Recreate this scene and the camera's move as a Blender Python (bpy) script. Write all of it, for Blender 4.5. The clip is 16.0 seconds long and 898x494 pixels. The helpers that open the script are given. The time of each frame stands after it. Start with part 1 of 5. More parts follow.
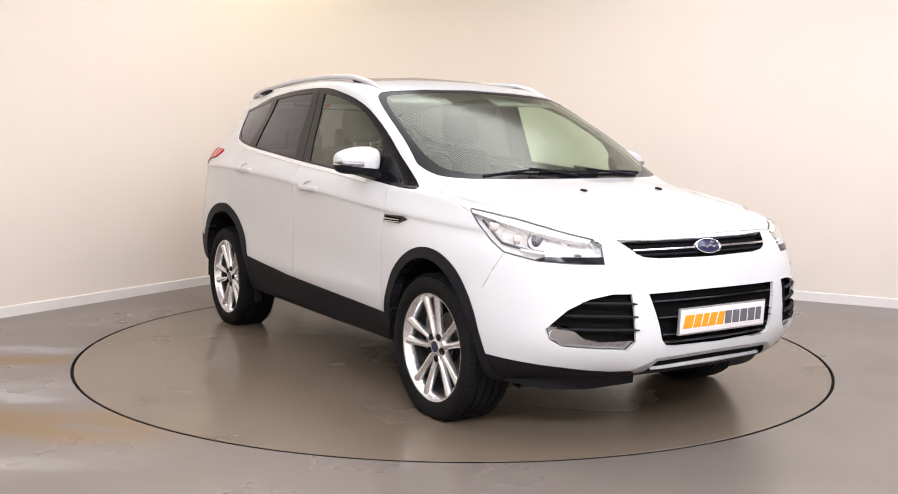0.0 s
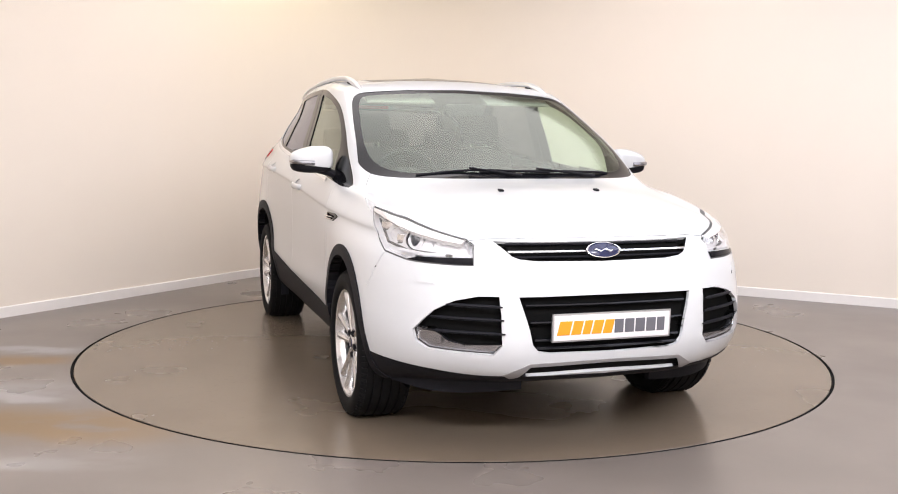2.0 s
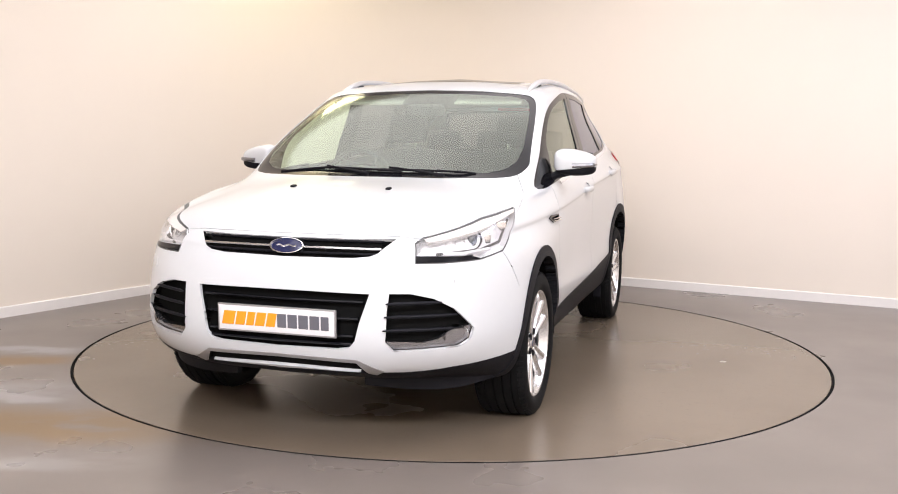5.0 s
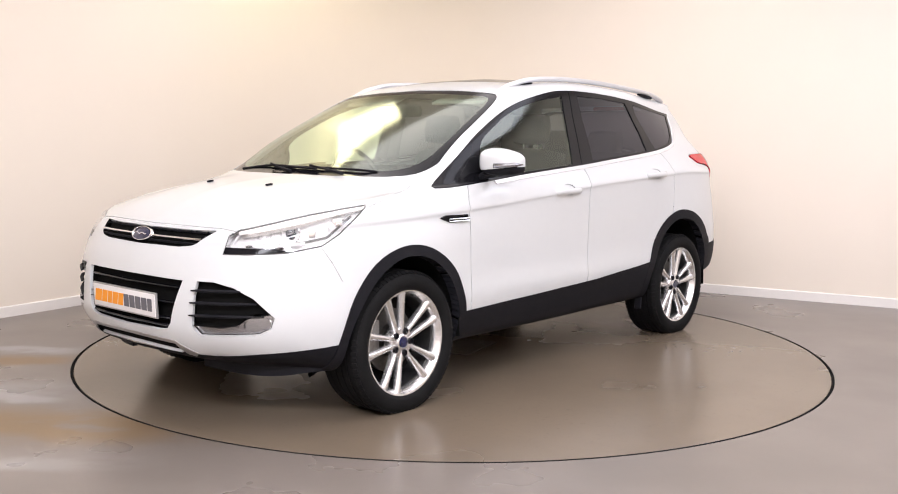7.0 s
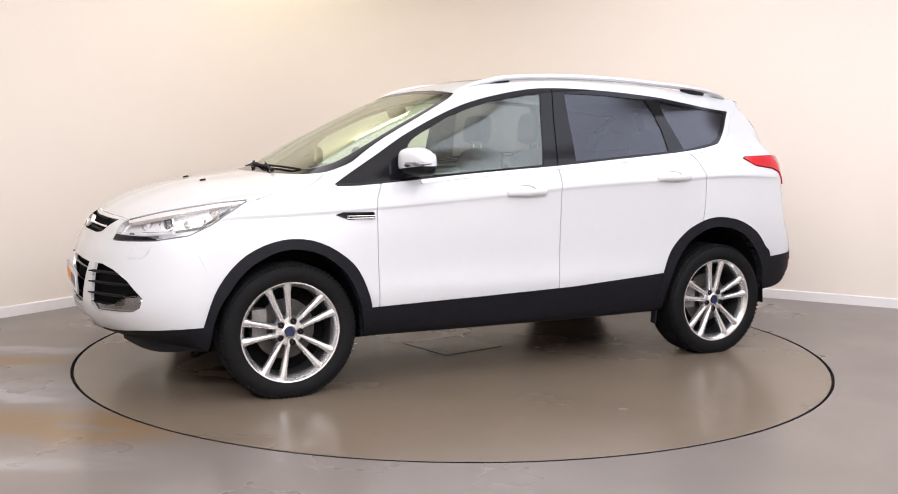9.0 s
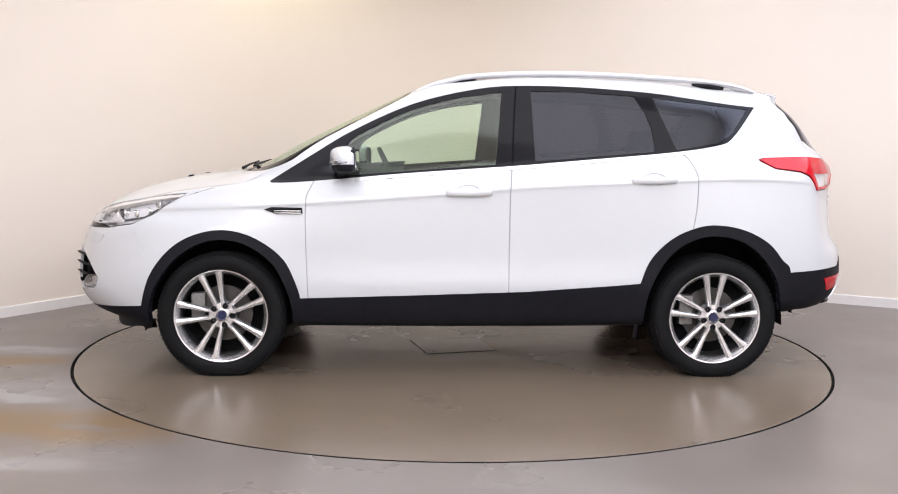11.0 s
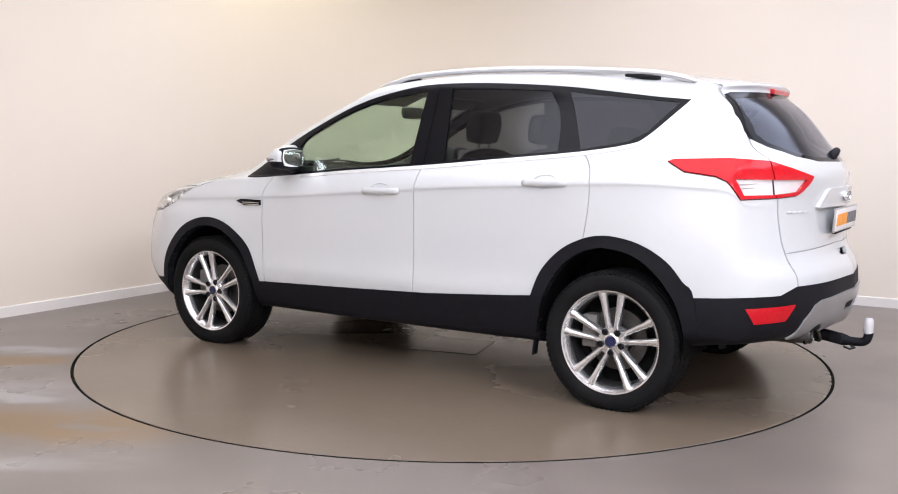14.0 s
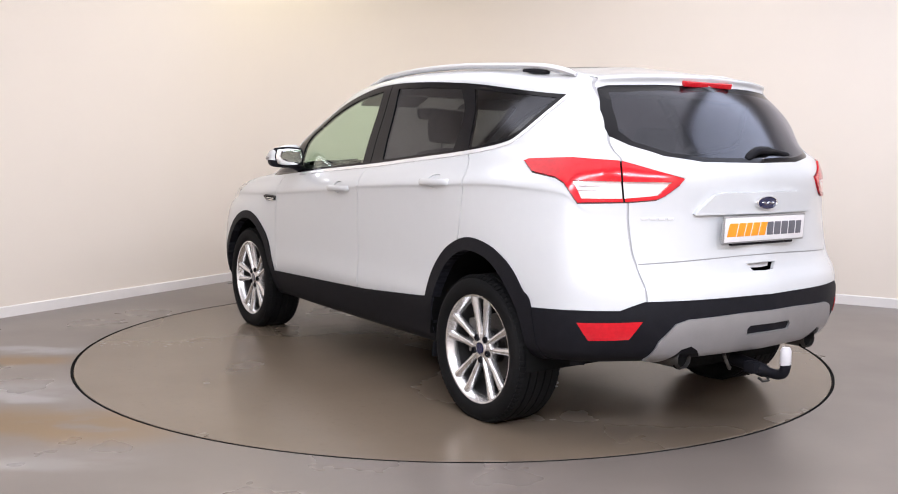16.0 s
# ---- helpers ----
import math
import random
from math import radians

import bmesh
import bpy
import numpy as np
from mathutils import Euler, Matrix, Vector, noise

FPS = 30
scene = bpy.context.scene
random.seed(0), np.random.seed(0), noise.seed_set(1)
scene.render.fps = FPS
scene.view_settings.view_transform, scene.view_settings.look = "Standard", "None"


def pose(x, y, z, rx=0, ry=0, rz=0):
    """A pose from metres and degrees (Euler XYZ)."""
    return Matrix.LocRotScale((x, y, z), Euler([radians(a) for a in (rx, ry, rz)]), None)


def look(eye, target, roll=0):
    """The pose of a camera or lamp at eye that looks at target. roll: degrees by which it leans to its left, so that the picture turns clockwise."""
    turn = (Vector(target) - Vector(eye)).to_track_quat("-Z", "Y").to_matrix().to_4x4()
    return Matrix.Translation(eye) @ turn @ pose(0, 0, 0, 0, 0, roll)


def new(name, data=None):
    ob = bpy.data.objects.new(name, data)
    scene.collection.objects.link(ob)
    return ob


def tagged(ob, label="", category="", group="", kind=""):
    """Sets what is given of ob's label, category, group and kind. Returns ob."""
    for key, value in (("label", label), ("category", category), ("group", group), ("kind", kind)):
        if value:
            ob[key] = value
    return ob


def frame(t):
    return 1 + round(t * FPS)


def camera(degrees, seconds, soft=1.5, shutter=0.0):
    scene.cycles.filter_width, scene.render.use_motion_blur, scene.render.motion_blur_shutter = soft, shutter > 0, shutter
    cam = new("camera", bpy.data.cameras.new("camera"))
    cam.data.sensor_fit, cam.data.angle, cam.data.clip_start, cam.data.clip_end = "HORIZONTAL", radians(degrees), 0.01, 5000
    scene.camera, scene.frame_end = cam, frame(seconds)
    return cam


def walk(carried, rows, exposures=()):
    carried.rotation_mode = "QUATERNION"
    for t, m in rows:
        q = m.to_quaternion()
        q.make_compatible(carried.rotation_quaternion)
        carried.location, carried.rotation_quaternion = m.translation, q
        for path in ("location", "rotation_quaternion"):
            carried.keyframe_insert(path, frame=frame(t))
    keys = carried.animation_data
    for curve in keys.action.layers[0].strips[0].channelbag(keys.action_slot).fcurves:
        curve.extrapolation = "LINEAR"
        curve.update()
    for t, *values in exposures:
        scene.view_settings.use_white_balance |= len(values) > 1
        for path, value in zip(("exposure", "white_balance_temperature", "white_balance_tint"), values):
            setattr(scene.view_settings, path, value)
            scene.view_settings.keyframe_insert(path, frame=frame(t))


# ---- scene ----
cam = camera(50.12, 16.0, soft=1.0)
# the camera stands on a tripod
EYE = Vector((0.0, -5.968, 1.272))
YAW, PITCH, ROLL = radians(-0.27), radians(-6.198), 0.692
AIM = EYE + Vector((math.sin(YAW) * math.cos(PITCH), math.cos(YAW) * math.cos(PITCH), math.sin(PITCH)))
STAND = look(EYE, AIM, ROLL)
walk(cam, [(0.0, STAND), (16.0, STAND)],
     [(0.0, -0.14, 6520, 11.5), (3.5, -0.13, 6580, 11.6), (7.0, -0.09, 6610, 12.6), (9.0, -0.15, 6450, 11.8), (12.5, -0.22, 6230, 11.6), (16.0, -0.25, 6220, 11.3)])

# ---- world and light ----
world = bpy.data.worlds.new("studio_world")
scene.world = world
world.use_nodes = True
world.node_tree.nodes["Background"].inputs[0].default_value = (0.9, 0.92, 1.0, 1)
world.node_tree.nodes["Background"].inputs[1].default_value = 0.05

# room: a square corner, rounded, the two long walls running past the camera
CORNER = Vector((-1.155, 4.13, 0))
E1 = Vector((0.883, -0.470, 0)).normalized()     # along the wall on the east
E2 = Vector((-0.515, -0.857, 0)).normalized()    # along the wall on the west
CEIL = 3.7
# room's size, kept small so that the unseen walls bounce more light
ROOM = 10.2


def at_room(a, b, z=0.0):
    return CORNER + E1 * a + E2 * b + Vector((0, 0, z))


def area_lamp(name, place, target, sx, sy, watts, colour):
    d = bpy.data.lights.new(name, "AREA")
    d.shape, d.size, d.size_y, d.energy, d.color = "RECTANGLE", sx, sy, watts, colour
    ob = new(name, d)
    ob.matrix_world = look(place, target)
    return ob


# ---- materials ----
def mat(name, colour, rough=0.5, metal=0.0, coat=0.0, spec=0.5, grain=0.0, scale=40.0, bump=0.0, alpha=None, trans=0.0, ior=1.45, emit=None):
    m = bpy.data.materials.new(name)
    m.use_nodes = True
    nt = m.node_tree
    b = nt.nodes["Principled BSDF"]
    b.inputs["Base Color"].default_value = (*colour, 1)
    b.inputs["Roughness"].default_value = rough
    b.inputs["Metallic"].default_value = metal
    b.inputs["Coat Weight"].default_value = coat
    b.inputs["Coat Roughness"].default_value = 0.04
    b.inputs["Specular IOR Level"].default_value = spec
    b.inputs["Transmission Weight"].default_value = trans
    b.inputs["IOR"].default_value = ior
    if emit:
        b.inputs["Emission Color"].default_value = (*emit[:3], 1)
        b.inputs["Emission Strength"].default_value = emit[3]
    if grain or bump:
        tc = nt.nodes.new("ShaderNodeTexCoord")
        n1 = nt.nodes.new("ShaderNodeTexNoise")
        n1.inputs["Scale"].default_value = scale
        n1.inputs["Detail"].default_value = 5
        n2 = nt.nodes.new("ShaderNodeTexNoise")
        n2.inputs["Scale"].default_value = scale / 12
        nt.links.new(tc.outputs["Object"], n1.inputs["Vector"])
        nt.links.new(tc.outputs["Object"], n2.inputs["Vector"])
        if grain:
            add = nt.nodes.new("ShaderNodeMath")
            add.operation = "ADD"
            nt.links.new(n1.outputs["Fac"], add.inputs[0])
            nt.links.new(n2.outputs["Fac"], add.inputs[1])
            ramp = nt.nodes.new("ShaderNodeMapRange")
            ramp.inputs["From Min"].default_value, ramp.inputs["From Max"].default_value = 0.6, 1.4
            ramp.inputs["To Min"].default_value, ramp.inputs["To Max"].default_value = 1 - grain, 1 + grain
            nt.links.new(add.outputs[0], ramp.inputs["Value"])
            mul = nt.nodes.new("ShaderNodeVectorMath")
            mul.operation = "SCALE"
            mul.inputs[0].default_value = colour
            nt.links.new(ramp.outputs[0], mul.inputs["Scale"])
            nt.links.new(mul.outputs[0], b.inputs["Base Color"])
        if bump:
            bp = nt.nodes.new("ShaderNodeBump")
            bp.inputs["Strength"].default_value = bump
            bp.inputs["Distance"].default_value = 0.002
            nt.links.new(n1.outputs["Fac"], bp.inputs["Height"])
            nt.links.new(bp.outputs[0], b.inputs["Normal"])
    return m


def glass_mat(name, tint, density, gloss=0.08, sheen=(1, 1, 1), blur=0.04):
    """Car glass: a clear gloss over a tinted see-through sheet."""
    m = bpy.data.materials.new(name)
    m.use_nodes = True
    nt = m.node_tree
    for n in list(nt.nodes):
        nt.nodes.remove(n)
    out = nt.nodes.new("ShaderNodeOutputMaterial")
    tr = nt.nodes.new("ShaderNodeBsdfTransparent")
    tr.inputs[0].default_value = (*[c * density for c in tint], 1)
    gl = nt.nodes.new("ShaderNodeBsdfGlossy")
    gl.inputs["Roughness"].default_value = blur
    gl.inputs["Color"].default_value = (*sheen, 1)
    # gloss of both faces of the sheet, growing towards a grazing look
    lw = nt.nodes.new("ShaderNodeLayerWeight")
    lw.inputs[0].default_value = 0.5
    pw = nt.nodes.new("ShaderNodeMath")
    pw.operation = "POWER"
    pw.inputs[1].default_value = 4.5
    fr = nt.nodes.new("ShaderNodeMath")
    fr.operation = "MULTIPLY_ADD"
    fr.inputs[1].default_value, fr.inputs[2].default_value = 0.92, gloss
    nt.links.new(lw.outputs["Facing"], pw.inputs[0])
    nt.links.new(pw.outputs[0], fr.inputs[0])
    mx = nt.nodes.new("ShaderNodeMixShader")
    nt.links.new(fr.outputs[0], mx.inputs[0])
    nt.links.new(tr.outputs[0], mx.inputs[1])
    nt.links.new(gl.outputs[0], mx.inputs[2])
    nt.links.new(mx.outputs[0], out.inputs[0])
    return m


WHITE = mat("white_paint", (0.600, 0.618, 0.636), 0.30, coat=0.8, grain=0.01, scale=300)
PLASTIC = mat("black_plastic", (0.008, 0.008, 0.011), 0.60, spec=0.2, grain=0.25, scale=260, bump=0.25)
GLOSSBLK = mat("gloss_black", (0.008, 0.008, 0.010), 0.12, coat=0.0, spec=0.24)
VOID = mat("dark_cavity", (0.006, 0.006, 0.006), 0.9, spec=0.08, grain=0.3, scale=60)
GLASS = glass_mat("clear_glass", (0.82, 0.95, 0.83), 0.95, 0.09, (0.94, 1.0, 0.92), 0.10)
PRIVACY = glass_mat("privacy_glass", (0.13, 0.125, 0.145), 0.9, 0.055, (0.88, 0.90, 1.0), 0.15)
CHROME = mat("chrome", (0.85, 0.85, 0.86), 0.10, metal=1.0)
BRIGHT = mat("bright_trim", (0.86, 0.86, 0.87), 0.25, metal=0.45, grain=0.03, scale=90)
SILVER = mat("satin_silver", (0.44, 0.44, 0.45), 0.36, metal=0.7, grain=0.05, scale=200)
ALLOY = mat("alloy_silver", (0.74, 0.74, 0.75), 0.26, metal=0.88, coat=0.3, grain=0.04, scale=180)
RUBBER = mat("tyre_rubber", (0.007, 0.007, 0.0075), 0.7, spec=0.16, grain=0.3, scale=120, bump=0.3)
STEEL = mat("brake_steel", (0.10, 0.095, 0.09), 0.45, metal=0.9, grain=0.25, scale=90)
RAIL = mat("rail_silver", (0.66, 0.66, 0.68), 0.34, metal=0.6, grain=0.04, scale=200)
SEAM = mat("panel_gap", (0.40, 0.40, 0.42), 0.8)
SEAM_PALE = mat("painted_gap", (0.74, 0.74, 0.75), 0.6)
FABRIC = mat("seat_cloth", (0.020, 0.020, 0.022), 0.9, grain=0.35, scale=150, bump=0.4)
TRIM = mat("dash_trim", (0.030, 0.030, 0.032), 0.7, grain=0.25, scale=120, bump=0.2)
HEADLINER = mat("headliner", (0.42, 0.41, 0.38), 0.95, grain=0.08, scale=120)
BLUE = mat("badge_blue", (0.010, 0.014, 0.060), 0.25, coat=0.6)
RED = mat("red_lens", (0.56, 0.005, 0.014), 0.16, coat=0.25, spec=0.4, grain=0.15, scale=70)
CLEAR = glass_mat("lamp_lens", (1, 1, 1), 0.97)
PLATE = mat("plate_white", (0.78, 0.77, 0.78), 0.35, coat=0.3, grain=0.03, scale=60)
ORANGE = mat("plate_orange", (0.90, 0.33, 0.02), 0.45)
GREY = mat("plate_grey", (0.13, 0.13, 0.15), 0.45)


# ---- mesh helpers ----
def mesh_of(name, verts, faces, material, parent=None, label="", smooth=True, normals=None):
    me = bpy.data.meshes.new(name)
    me.from_pydata([tuple(v) for v in verts], [], faces)
    me.update()
    me.materials.append(material)
    if smooth:
        me.polygons.foreach_set("use_smooth", [True] * len(me.polygons))
    if normals is not None:
        me.normals_split_custom_set_from_vertices([tuple(n) for n in normals])
    ob = new(name, me)
    if parent:
        ob.parent = parent
    if label:
        tagged(ob, label)
    return ob


def part(name, bm, material, parent=None, label="", smooth=True, angle=35):
    me = bpy.data.meshes.new(name)
    bm.normal_update()
    for f in bm.faces:
        f.smooth = smooth
    for e in bm.edges:
        if len(e.link_faces) == 2 and e.calc_face_angle(0) > radians(angle):
            e.smooth = False
    bm.to_mesh(me)
    bm.free()
    me.materials.append(material)
    ob = new(name, me)
    if parent:
        ob.parent = parent
    if label:
        tagged(ob, label)
    return ob


def box(bm, size, m=None, bevel=0.0, seg=2):
    r = bmesh.ops.create_cube(bm, size=1.0, matrix=(m or Matrix()) @ Matrix.Diagonal((*size, 1)))
    if bevel:
        es = {e for v in r["verts"] for e in v.link_edges}
        bmesh.ops.bevel(bm, geom=list(es), offset=bevel, segments=seg, profile=0.7, affect="EDGES")
    return bm


def cyl(bm, r1, r2, depth, m=None, seg=32):
    bmesh.ops.create_cone(bm, cap_ends=True, segments=seg, radius1=r1, radius2=r2, depth=depth, matrix=m or Matrix())
    return bm


def lathe(bm, profile, seg=64, axis="y"):
    """Turns (radius, along) pairs round the axis through the origin."""
    rings = []
    for r, h in profile:
        ring = []
        for k in range(seg):
            a = 2 * math.pi * k / seg
            ring.append(bm.verts.new((r * math.cos(a), h, r * math.sin(a)) if axis == "y" else (r * math.cos(a), r * math.sin(a), h)))
        rings.append(ring)
    for a, b in zip(rings, rings[1:]):
        for k in range(seg):
            bm.faces.new((a[k], a[(k + 1) % seg], b[(k + 1) % seg], b[k]))
    bmesh.ops.recalc_face_normals(bm, faces=bm.faces)
    return bm


def tube(bm, pts, r, seg=10, flat=1.0, caps=True):
    """A round bar along the points; r may be one radius or one for each point; flat squeezes it upright."""
    pts = [Vector(p) for p in pts]
    rs = r if isinstance(r, (list, tuple)) else [r] * len(pts)
    rings = []
    for i, p in enumerate(pts):
        d = (pts[min(i + 1, len(pts) - 1)] - pts[max(i - 1, 0)]).normalized()
        side = d.cross(Vector((0, 0, 1)))
        side = side.normalized() if side.length > 1e-4 else Vector((1, 0, 0))
        up = side.cross(d)
        rings.append([bm.verts.new(p + side * rs[i] * math.cos(2 * math.pi * k / seg) + up * rs[i] * flat * math.sin(2 * math.pi * k / seg)) for k in range(seg)])
    for a, b in zip(rings, rings[1:]):
        for k in range(seg):
            bm.faces.new((a[k], a[(k + 1) % seg], b[(k + 1) % seg], b[k]))
    if caps:
        bm.faces.new(rings[0])
        bm.faces.new(rings[-1])
    bmesh.ops.recalc_face_normals(bm, faces=bm.faces)
    return bm


def spline(pts, n):
    """Catmull-Rom through the points, n steps for each stretch."""
    P = [np.array(p, float) for p in pts]
    P = [2 * P[0] - P[1]] + P + [2 * P[-1] - P[-2]]
    out = []
    for i in range(1, len(P) - 2):
        for k in range(n):
            t = k / n
            a, b, c, d = P[i - 1:i + 3]
            out.append(0.5 * (2 * b + (c - a) * t + (2 * a - 5 * b + 4 * c - d) * t * t + (3 * b - a - 3 * c + d) * t ** 3))
    out.append(P[-2])
    return out


def pchip(xs, ys, q):
    """Monotone cubic through (xs, ys); ys may be columns."""
    xs, ys, q = np.array(xs, float), np.array(ys, float), np.array(q, float)
    if ys.ndim == 1:
        ys = ys[:, None]
    h = np.diff(xs)[:, None]
    dl = np.diff(ys, axis=0) / h
    m = np.zeros_like(ys)
    w1, w2 = 2 * h[1:] + h[:-1], h[1:] + 2 * h[:-1]
    same = dl[:-1] * dl[1:] > 0
    with np.errstate(divide="ignore", invalid="ignore"):
        m[1:-1] = np.where(same, (w1 + w2) / (w1 / np.where(same, dl[:-1], 1) + w2 / np.where(same, dl[1:], 1)), 0)
    m[0], m[-1] = dl[0], dl[-1]
    i = np.clip(np.searchsorted(xs, q) - 1, 0, len(xs) - 2)
    t = ((q - xs[i]) / h[i, 0])[:, None]
    hh = h[i]
    return (2 * t ** 3 - 3 * t ** 2 + 1) * ys[i] + (t ** 3 - 2 * t ** 2 + t) * hh * m[i] + (3 * t ** 2 - 2 * t ** 3) * ys[i + 1] + (t ** 3 - t ** 2) * hh * m[i + 1]


# ---- the body's skin: waterlines from the sill to the roof, half the car ----
CAR = new("car")
tagged(CAR, "white compact SUV with black cladding and silver alloy wheels", "car")


def ring(front, side, rear):
    """One waterline: points from the nose's middle round the flank to the tail's middle."""
    return np.array(front + side + rear, float)


SIDE_X = (1.70, 1.30, 0.85, 0.30, -0.35, -0.95, -1.45, -1.85)


def flank(ws, zs):
    return [(x, w, z) for x, w, z in zip(SIDE_X, ws, zs)]


def low(F, d, z, ws, zs, R, e, zr):
    """A ring of the lower body: nose F with its set-backs d at y 0.3, 0.55, 0.75; tail R with set-backs e at y 0.75, 0.4."""
    fr = [(F, 0, z[0]), (F - d[0], 0.30, z[0]), (F - d[1], 0.55, z[1]), (F - d[2], 0.75, z[2])]
    re = [(R + e[0], 0.75, zr), (R + e[1], 0.40, zr), (R, 0, zr)]
    return ring(fr, flank(ws, zs), re)


